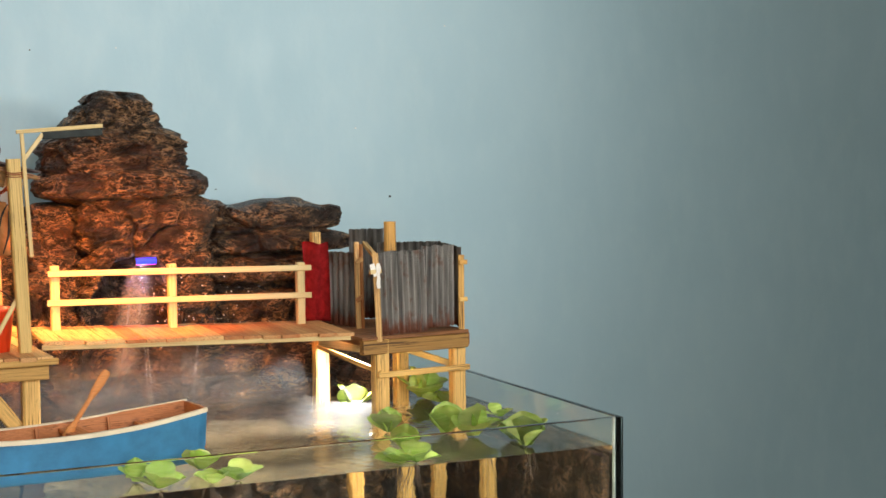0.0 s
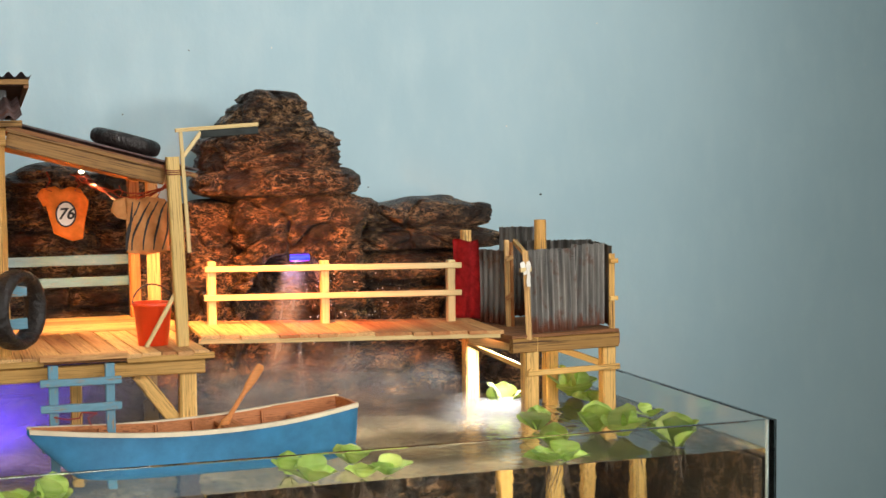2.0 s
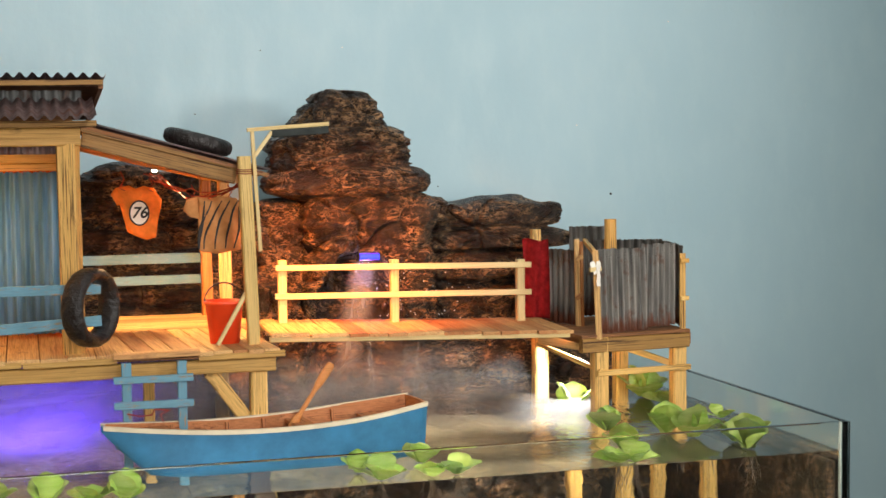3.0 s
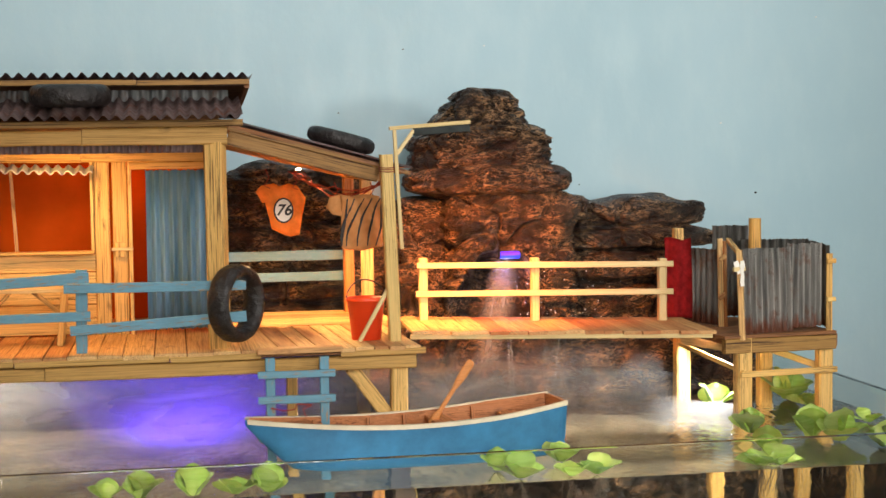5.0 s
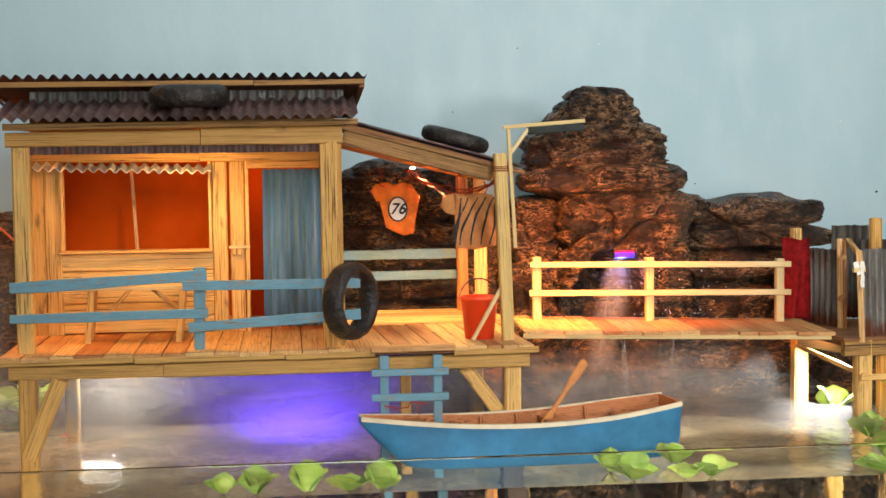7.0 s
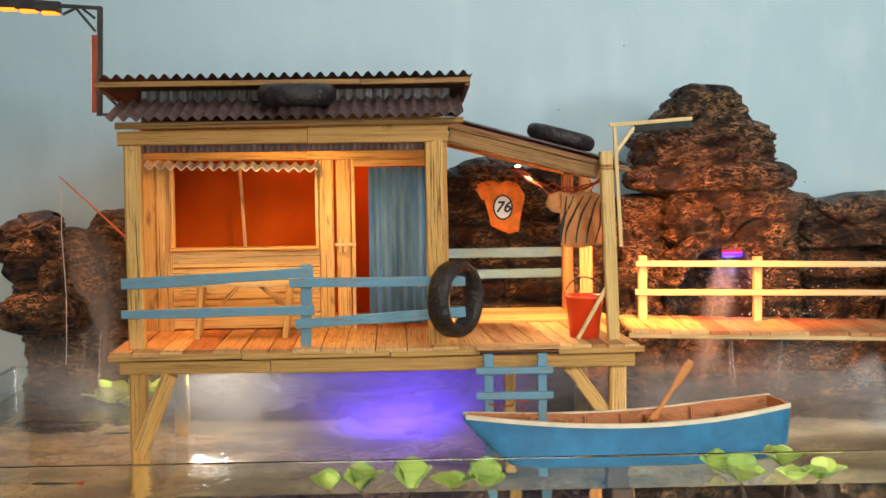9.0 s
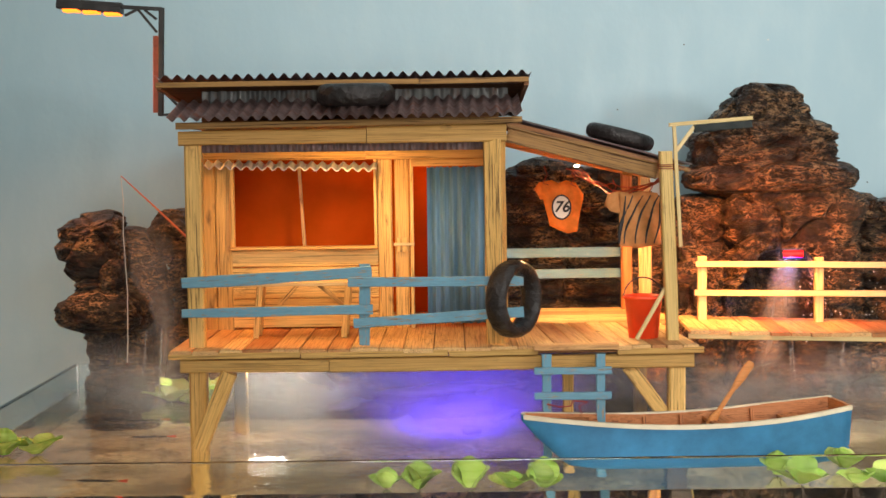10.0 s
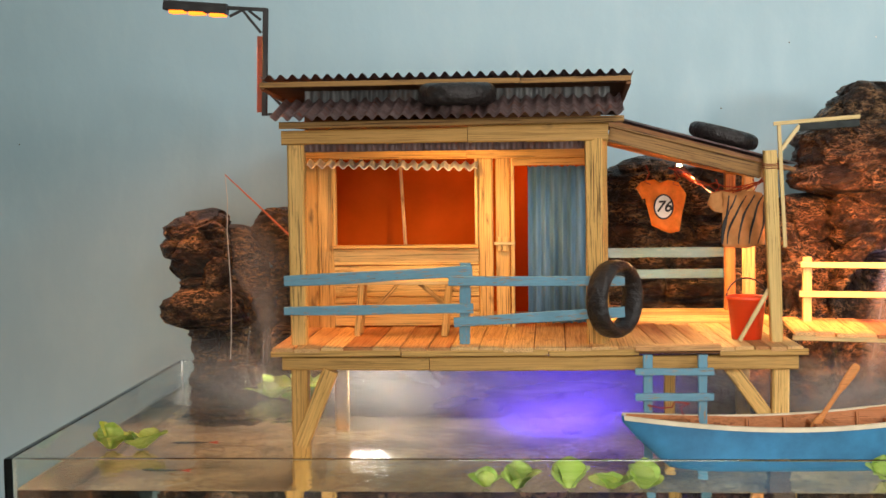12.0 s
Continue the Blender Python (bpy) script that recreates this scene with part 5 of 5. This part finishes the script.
    add_box(bm, (0.044, 0.090, SAND), (0.060, 0.106, 0.2618), 0.001)
    part("keel_block", bm, M_STAND, ob, "dark block that carries the hull")
    return ob


boat()
oar = thing("oar", (0.095, 0.115, 0.30), "orange brown wooden oar lying in the boat", "oar")


def oar_body():
    """One tapered piece: a flat grip, a round shaft and a long thin blade."""
    bm = bmesh.new()
    a, b = Vector((0.0800, 0.1150, 0.2995)), Vector((0.1135, 0.1150, 0.3495))
    ahead = (b - a).normalized()
    side, face = Vector((0, 1, 0)).cross(ahead), Vector((0, 1, 0))
    rings = []
    for u, wide, thick in ((0.0, 0.0018, 0.0012), (0.03, 0.0034, 0.0014), (0.14, 0.0036, 0.0016), (0.24, 0.0019, 0.0017), (0.58, 0.0018, 0.0017), (0.68, 0.0030, 0.0013), (0.80, 0.0036, 0.0011), (0.96, 0.0034, 0.0009), (1.0, 0.0022, 0.0008)):
        p = a.lerp(b, u)
        rings.append([bm.verts.new(p + side * wide * math.cos(t) + face * thick * math.sin(t)) for t in (2 * math.pi * k / 10 for k in range(10))])
    for p, q in zip(rings, rings[1:]):
        for k in range(10):
            bm.faces.new((p[k], p[(k + 1) % 10], q[(k + 1) % 10], q[k]))
    bm.faces.new(rings[0][::-1])
    bm.faces.new(rings[-1])
    return bm


part("shaft_and_blade", oar_body(), M_OAR, oar, "", None, True)

# ---- water lettuce ----


def leaf_mesh(seed, long, wide, cup, curl):
    """A spoon-shaped leaf along +x that rises and curls back at the tip."""
    rng = random.Random(seed)
    bm = bmesh.new()
    nu, nv = 9, 8
    rows = []
    wob = rng.uniform(0, 6)
    for i in range(nu + 1):
        u = i / nu
        grow = min(1.0, u / 0.55)
        w = wide * (0.36 + 0.64 * grow * grow * (3 - 2 * grow)) * (1.0 if u < 0.60 else math.sqrt(max(0.10, 1 - ((u - 0.60) / 0.41) ** 2)))
        row = []
        for j in range(nv + 1):
            v = j / nv * 2 - 1
            rib = 0.03 * math.cos(v * 14) * w
            x = long * u - long * 0.06 * v * v * u
            y = w * v
            z = cup * v * v * w + curl * long * (u * 0.9 - 0.75 * u ** 3) + rib + 0.04 * long * math.sin(wob + v * 3) * u * u
            row.append(bm.verts.new((x, y, z)))
        rows.append(row)
    for p, q in zip(rows, rows[1:]):
        for j in range(nv):
            bm.faces.new((p[j], p[j + 1], q[j + 1], q[j]))
    bmesh.ops.solidify(bm, geom=list(bm.faces), thickness=0.0006)
    bmesh.ops.recalc_face_normals(bm, faces=bm.faces)
    mesh = bpy.data.meshes.new("leaf")
    bm.to_mesh(mesh)
    bm.free()
    mesh.polygons.foreach_set("use_smooth", [True] * len(mesh.polygons))
    mesh.materials.append(M_LEAF)
    return mesh


LEAVES = [leaf_mesh(s, 0.0220, 0.0112 + 0.0006 * s, 0.30 - 0.06 * s, 0.16) for s in range(4)]


def water_lettuce(x, y, size, count, tilt, seed, label="pale green water lettuce rosette floating on the water"):
    rng = random.Random(seed)
    ob = thing("water_lettuce", (x, y, WATER), label, "water plant", "water lettuce in the tank")
    for k in range(count):
        turn = 360 * k / count + rng.uniform(-22, 22)
        rise = min(82, tilt * 1.25 + rng.uniform(-12, 12)) if k % 2 else tilt * 0.6 + rng.uniform(-10, 10)
        s = size * rng.uniform(0.75, 1.1)
        m = pose(x, y, WATER + 0.001) @ pose(0, 0, 0, 0, 0, turn) @ pose(0.0015, 0, 0, rng.uniform(-12, 12), -rise, 0) @ Matrix.Diagonal((s, s, s, 1))
        part("leaf", rng.choice(LEAVES), None, ob, "", m)
    bm = bmesh.new()
    for k in range(7):
        a = rng.uniform(0, 6.28)
        add_tube(bm, [(x, y, WATER), (x + 0.004 * math.cos(a), y + 0.004 * math.sin(a), WATER - 0.012), (x + 0.007 * math.cos(a + 0.5), y + 0.007 * math.sin(a + 0.5), WATER - 0.03 * rng.uniform(0.5, 1))], 0.0003, 4)
    part("roots", bm, M_STAND, ob, "fine dark hanging roots")
    return ob


for row in (
    (0.364, 0.250, 1.15, 7, 55, 1), (0.354, 0.138, 1.10, 6, 62, 2), (0.452, 0.285, 1.4, 6, 60, 3), (0.457, 0.250, 0.9, 4, 25, 23), (0.396, 0.112, 1.2, 4, 72, 24), (0.410, 0.090, 1.30, 6, 60, 4), (0.434, 0.062, 0.95, 6, 50, 5), (0.431, 0.034, 1.15, 5, 66, 25),
    (0.336, 0.060, 0.86, 5, 68, 6), (0.312, 0.017, 0.90, 5, 24, 7), (0.327, 0.016, 1.11, 4, 18, 26), (0.118, 0.046, 0.82, 4, 72, 8), (0.128, 0.016, 1.02, 5, 42, 9), (0.172, 0.066, 0.82, 5, 55, 10), (0.186, 0.018, 0.82, 5, 38, 11), (0.166, 0.016, 0.66, 4, 35, 27),
    (-0.141, 0.014, 0.90, 5, 58, 12), (-0.105, 0.015, 0.94, 4, 74, 13), (-0.076, 0.014, 0.78, 5, 40, 14), (-0.164, 0.018, 0.66, 4, 60, 15), (-0.053, 0.014, 0.90, 5, 62, 22),
    (-0.474, 0.148, 1.15, 5, 62, 16), (-0.449, 0.150, 1.0, 5, 45, 17), (-0.388, 0.395, 1.35, 7, 45, 18), (-0.350, 0.355, 1.0, 7, 35, 19), (-0.362, 0.410, 1.3, 7, 50, 20), (0.470, 0.160, 0.6, 4, 40, 21),
):
    water_lettuce(*row)

# ---- diodes, waterfall, mist and fish ----


def mist_maker():
    ob = thing("mist_maker", (-0.10, 0.33, SAND), "small round mist maker with violet diodes under the house", "mist maker")
    bm = bmesh.new()
    add_tube(bm, [(-0.10, 0.36, SAND - 0.004), (-0.10, 0.36, 0.162), (-0.10, 0.36, 0.166)], [0.010, 0.010, 0.007], 18)
    part("body", bm, M_BLACK, ob)
    stick("diode_bar", (-0.170, 0.394, 0.3405), (-0.070, 0.394, 0.3405), 0.004, 0.003, M_BLACK, ob)
    for x in (-0.160, -0.120, -0.081):
        bm = bmesh.new()
        bmesh.ops.create_uvsphere(bm, u_segments=8, v_segments=6, radius=0.0010, matrix=pose(x, 0.393, 0.3385))
        part("led", bm, M_VIOLETLED, ob, "glowing violet diode")


mist_maker()


def led_strip(name, a, b, n, label):
    ob = thing(name, a, label, "lamp")
    strip = stick("strip", a, b, 0.006, 0.0025, M_BLACK, ob, 0.02)
    a, b = Vector(a), Vector(b)
    for k in range(n):
        p = a.lerp(b, (k + 0.5) / n)
        bm = bmesh.new()
        add_box(bm, p + Vector((-0.0025, -0.0025, -0.0026)), p + Vector((0.0025, 0.0025, -0.0012)), 0.0002)
        part("led", bm, M_WHITELED, strip, "glowing white diode")


led_strip("deck_led_strip", (STRIP_X - 0.022, 0.385, 0.3418), (STRIP_X + 0.022, 0.385, 0.3418), 5, "white diode strip under the deck")


def spotlight():
    # Fixture made up for white_lamp and set where the stilt hides it.
    ob = thing("added_spotlight", (0.3680, 0.346, SAND), "small black spotlight with a white diode, added out of sight behind a stilt", "lamp")
    bm = bmesh.new()
    add_tube(bm, [(0.3680, 0.346, SAND), (0.3680, 0.346, 0.296)], 0.003, 8)
    part("stalk", bm, M_BLACK, ob)
    bm = bmesh.new()
    add_tube(bm, [(0.3690, 0.350, 0.306), (0.3685, 0.344, 0.3025)], [0.0025, 0.0035], 12)
    part("housing", bm, M_BLACK, ob)
    bm = bmesh.new()
    bmesh.ops.create_uvsphere(bm, u_segments=12, v_segments=8, radius=0.0028, matrix=pose(0.3685, 0.3425, 0.3022))
    part("lens", bm, M_WHITELED, ob, "glowing white diode", None, True)


spotlight()


def cave_led():
    """The colour-changing diode at the cave's roof: a drum of coloured faces that turns."""
    ob = thing("cave_led", (0.205, 0.378, 0.4130), "colour-changing diode at the waterfall's mouth", "lamp")
    faces = 12
    for k in range(faces):
        a0, a1 = 2 * math.pi * k / faces, 2 * math.pi * (k + 1) / faces
        bm = bmesh.new()
        ring = []
        for x in (-0.0095, 0.0095):
            for r in (0.0034, 0.0022):
                for a in (a0, a1):
                    ring.append(bm.verts.new((x, -r * math.cos(a), r * math.sin(a))))
        for f in ((0, 1, 5, 4), (2, 3, 7, 6), (0, 1, 3, 2), (4, 5, 7, 6), (0, 2, 6, 4), (1, 3, 7, 5)):
            bm.faces.new([ring[q] for q in f])
        colour = M_BLUELED if k < 4 else M_PURPLELED if k < 7 else M_REDLED
        piece = part("lens", bm, colour, ob)
        piece.matrix_parent_inverse = Matrix()
    for x in (-0.0102, 0.0102):
        bm = bmesh.new()
        add_tube(bm, [(x - 0.0006, 0, 0), (x + 0.0006, 0, 0)], 0.0040, 14)
        cap = part("end_cap", bm, M_BLACK, ob)
        cap.matrix_parent_inverse = Matrix()
    return ob


CAVE = cave_led()

M_FALL = mist_material("falling_water", 0.42, 60.0, (1, 1, 0.16))


def veil(name, m, wide, high, material, label, category, kind="", bend=0.15, rows=10):
    """A soft curved veil in its own x and z, with one sheet of its own thickness."""
    bm = bmesh.new()
    layer = bm.loops.layers.uv.new("UVMap")
    grid = []
    for j in range(rows + 1):
        grid.append([bm.verts.new((wide * (i / rows - 0.5), bend * wide * math.sin(i / rows * 3.1 + j * 0.4) * 0.4, high * (j / rows - 0.5))) for i in range(rows + 1)])
    for j in range(rows):
        for i in range(rows):
            f = bm.faces.new((grid[j][i], grid[j][i + 1], grid[j + 1][i + 1], grid[j + 1][i]))
            for loop, (a, b) in zip(f.loops, ((i, j), (i + 1, j), (i + 1, j + 1), (i, j + 1))):
                loop[layer].uv = (a / rows, b / rows)
    mesh = bpy.data.meshes.new(name)
    bm.to_mesh(mesh)
    bm.free()
    mesh.polygons.foreach_set("use_smooth", [True] * len(mesh.polygons))
    mesh.materials.append(material)
    ob = new(name, mesh)
    ob.matrix_basis = m
    return tagged(ob, label, category, "", kind)


veil("waterfall", pose(0.192, 0.396, 0.345, 0, 10, 0), 0.034, 0.160, M_FALL, "thin sheet of water falling from the cave", "waterfall", "stuff")
veil("waterfall", pose(0.200, 0.390, 0.372, 0, 8, 0), 0.034, 0.090, M_FALL, "thin sheet of water falling from the cave", "waterfall", "stuff")
veil("waterfall", pose(-0.392, 0.405, 0.325), 0.030, 0.110, M_FALL, "thin sheet of water falling from the pillar rock", "waterfall", "stuff")



def streams():
    """Single threads of water that run down beside the fall and from the pillar rock."""
    rng = random.Random(21)
    for a, b, r in (((0.2010, 0.368, 0.352), (0.2045, 0.360, 0.2765), 0.0011), ((0.1985, 0.368, 0.350), (0.2010, 0.360, 0.2765), 0.0007), ((0.2540, 0.366, 0.352), (0.2410, 0.352, 0.2765), 0.0009), ((-0.3905, 0.372, 0.352), (-0.3935, 0.362, 0.2765), 0.0010), ((-0.4040, 0.368, 0.350), (-0.4075, 0.352, 0.2765), 0.0008)):
        a, b = Vector(a), Vector(b)
        pts, sizes = [], []
        for k in range(15):
            u = k / 14
            p = a.lerp(b, u ** 0.8)
            p.z = a.z + (b.z - a.z) * u
            pts.append(p + Vector((rng.uniform(-1, 1), 0, 0)) * 0.0005)
            sizes.append(r * (1 - 0.5 * u) * rng.uniform(0.6, 1.3))
        bm = bmesh.new()
        add_tube(bm, pts, sizes, 7)
        tagged(part("water_stream", bm, M_STREAM, None, "", None, True), "thin bright thread of falling water before the rock", "water", "", "stuff")


streams()


def sparkle_drops():
    """White beads for the drops and sparkle on the wet rock about the fall."""
    rng = random.Random(8)
    bm = bmesh.new()
    for _ in range(110):
        x, z = rng.gauss(0.255, 0.030), rng.uniform(0.33, 0.40)
        bmesh.ops.create_icosphere(bm, subdivisions=1, radius=rng.uniform(0.0003, 0.0008), matrix=pose(min(0.33, max(0.16, x)), rng.uniform(0.368, 0.376) + (0.018 if x > 0.286 else 0.0), z))
    tagged(part("sparkle_beads", bm, M_SPARKLE, None, "", None, True), "white beads for drops and sparkle on the wet rock", "drops", "", "stuff")


sparkle_drops()
MISTS = []
rng = random.Random(11)
# The two wisps at x 0.335 stand for white glare on the water.
for x, y, z, w, h, tilt in (
    (-0.12, 0.27, 0.2825, 0.34, 0.26, -87), (-0.20, 0.26, 0.2810, 0.26, 0.22, -88), (-0.08, 0.29, 0.2840, 0.32, 0.26, -86), (0.20, 0.30, 0.2820, 0.34, 0.24, -88), (0.10, 0.36, 0.287, 0.4, 0.20, -84), (0.335, 0.205, 0.2795, 0.13, 0.10, -88), (0.335, 0.215, 0.2805, 0.10, 0.12, -86), (-0.44, 0.335, 0.286, 0.26, 0.07, -25), (-0.43, 0.36, 0.305, 0.20, 0.08, -10),
    (-0.25, 0.29, 0.305, 0.16, 0.085, -20), (-0.265, 0.25, 0.298, 0.15, 0.075, -35), (-0.24, 0.33, 0.300, 0.18, 0.09, -30), (-0.20, 0.33, 0.310, 0.22, 0.10, -15), (-0.05, 0.31, 0.300, 0.24, 0.075, -25), (0.02, 0.33, 0.305, 0.20, 0.09, -10), (-0.12, 0.345, 0.300, 0.24, 0.08, -15),
    (0.17, 0.34, 0.298, 0.26, 0.085, -12), (0.26, 0.36, 0.296, 0.22, 0.09, -10), (-0.42, 0.35, 0.300, 0.22, 0.11, -12), (-0.36, 0.28, 0.295, 0.16, 0.06, -30), (0.10, 0.26, 0.295, 0.22, 0.06, -30), (-0.40, 0.40, 0.385, 0.09, 0.13, 0),
):
    ob = veil("mist_wisp", pose(x, y, z, tilt, 0, rng.uniform(-10, 10)), w, h, M_THINMIST if 0.05 < x < 0.3 or x < -0.40 else M_LOWMIST if tilt < -50 else M_MIST, "soft white mist drifting over the water", "mist", "stuff")
    MISTS.append((ob, Vector((x, y, z)), tilt, rng.uniform(-10, 10), rng.uniform(0, 6.28), rng.uniform(0.004, 0.012)))


def fish(x, y, z):
    ob = thing("fish", (x, y, z), "slim dark fish with a red tail", "fish", "fish in the tank")
    body = bmesh.new()
    bmesh.ops.create_uvsphere(body, u_segments=12, v_segments=8, radius=1.0)
    for v in body.verts:
        v.co = Vector((v.co.x * 0.016, v.co.y * 0.0024 * (1 - 0.3 * v.co.x), v.co.z * 0.0038 * (1 - 0.35 * v.co.x)))
    for name, bm, mat in (("body", body, M_INK),):
        o = part(name, bm, mat, ob, "", None, True)
        o.matrix_parent_inverse = Matrix()
    tail = bmesh.new()
    vs = [tail.verts.new(p) for p in ((0.014, 0, 0), (0.024, 0.0008, 0.005), (0.022, 0, 0), (0.024, -0.0008, -0.005))]
    f = tail.faces.new(vs)
    bmesh.ops.solidify(tail, geom=[f], thickness=0.0006)
    o = part("tail", tail, M_RED, ob, "red tail fin")
    o.matrix_parent_inverse = Matrix()
    return ob


FISH = [fish(-0.43, 0.075, 0.268), fish(-0.425, 0.14, 0.268), fish(-0.37, 0.21, 0.268)]

# ---- deck boards ----


def deck_boards():
    # Unseen sheet added to keep violet light out of the board gaps.
    bm = bmesh.new()
    add_box(bm, (-0.3350, 0.1285, DECK - 0.0052), (0.0770, 0.3980, DECK - 0.0038), 0.0002)
    part("underlay", bm, M_BROWN, house)
    rng = random.Random(3)
    x = -0.3365
    while x < -0.052:
        w = rng.uniform(0.015, 0.025)
        w = min(w, -0.050 - x)
        dz = rng.uniform(-0.0004, 0.0004)
        if w > 0.004:
            stick("deck_board", (x + w / 2, 0.1275 + rng.uniform(-0.002, 0.0015), DECK - 0.0016 + dz), (x + w / 2 + rng.uniform(-0.001, 0.001), 0.400, DECK - 0.0016 + dz), w - 0.0008, 0.0032, M_DECK, house, 0.02)
        x += w
    x = -0.0495
    while x < 0.079:
        w = min(rng.uniform(0.011, 0.016), 0.0795 - x)
        if w > 0.004:
            stick("deck_board", (x + w / 2, 0.1275 + rng.uniform(-0.002, 0.0015), DECK - 0.0016), (x + w / 2 - 0.010, 0.285, DECK - 0.0016), w - 0.0008, 0.0032, M_DECK, house, 0.02)
        x += w
    y = 0.287
    while y < 0.405:
        w = rng.uniform(0.013, 0.018)
        stick("deck_board", (-0.0500, y + w / 2, DECK - 0.0013), (0.0790 + rng.uniform(-0.003, 0.002), y + w / 2, DECK - 0.0013), w - 0.0008, 0.0032, M_DECK, house, 0.02)
        y += w
    stick("deck_board", (-0.0530, 0.1245, 0.3612), (0.0120, 0.1245, 0.3620), 0.012, 0.0046, M_DECK, house, 0.08)


deck_boards()

# ---- what moves ----


def motions():
    walk(CAVE, [(t, pose(0.205, 0.378, 0.413, a)) for t, a in ((0.0, 55), (3.2, 65), (5.0, 125), (6.5, 165), (9.0, 180), (9.4, 265), (12.0, 280))])
    for ob, p, tilt, turn, phase, reach in MISTS:
        walk(ob, [(t, pose(p.x + reach * math.sin(phase + t * 0.55), p.y + 0.5 * reach * math.cos(phase + t * 0.4), p.z + 0.12 * reach * math.sin(phase * 2 + t * 0.8), tilt, 0, turn + 6 * math.sin(phase + t * 0.3))) for t in (0.0, 1.5, 3.0, 4.5, 6.0, 7.5, 9.0, 10.5, 12.0)])
    walk(FISH[0], [(0.0, pose(-0.3349, 0.0843, 0.268, 0, 0, -4)), (11.0, pose(-0.3949, 0.0643, 0.268, 0, 0, -4)), (11.6, pose(-0.4082, 0.0783, 0.268, 0, 0, -4)), (12.0, pose(-0.4148, 0.0826, 0.268, 0, 0, -4))])
    walk(FISH[1], [(0.0, pose(-0.3091, 0.2809, 0.268, 0, 0, 2)), (9.4, pose(-0.3591, 0.2509, 0.268, 0, 0, 2)), (10.2, pose(-0.3823, 0.2221, 0.268, 0, 0, 2)), (11.0, pose(-0.4008, 0.2033, 0.268, 0, 0, 2)), (11.6, pose(-0.4109, 0.1910, 0.268, 0, 0, 2)), (12.0, pose(-0.4183, 0.1875, 0.268, 0, 0, 2))])
    walk(FISH[2], [(0.0, pose(-0.3663, 0.3178, 0.268, 0, 0, 10)), (10.2, pose(-0.3963, 0.3078, 0.268, 0, 0, 10)), (11.0, pose(-0.3600, 0.2830, 0.268, 0, 0, 10)), (12.0, pose(-0.3540, 0.2830, 0.268, 0, 0, 10))])


motions()
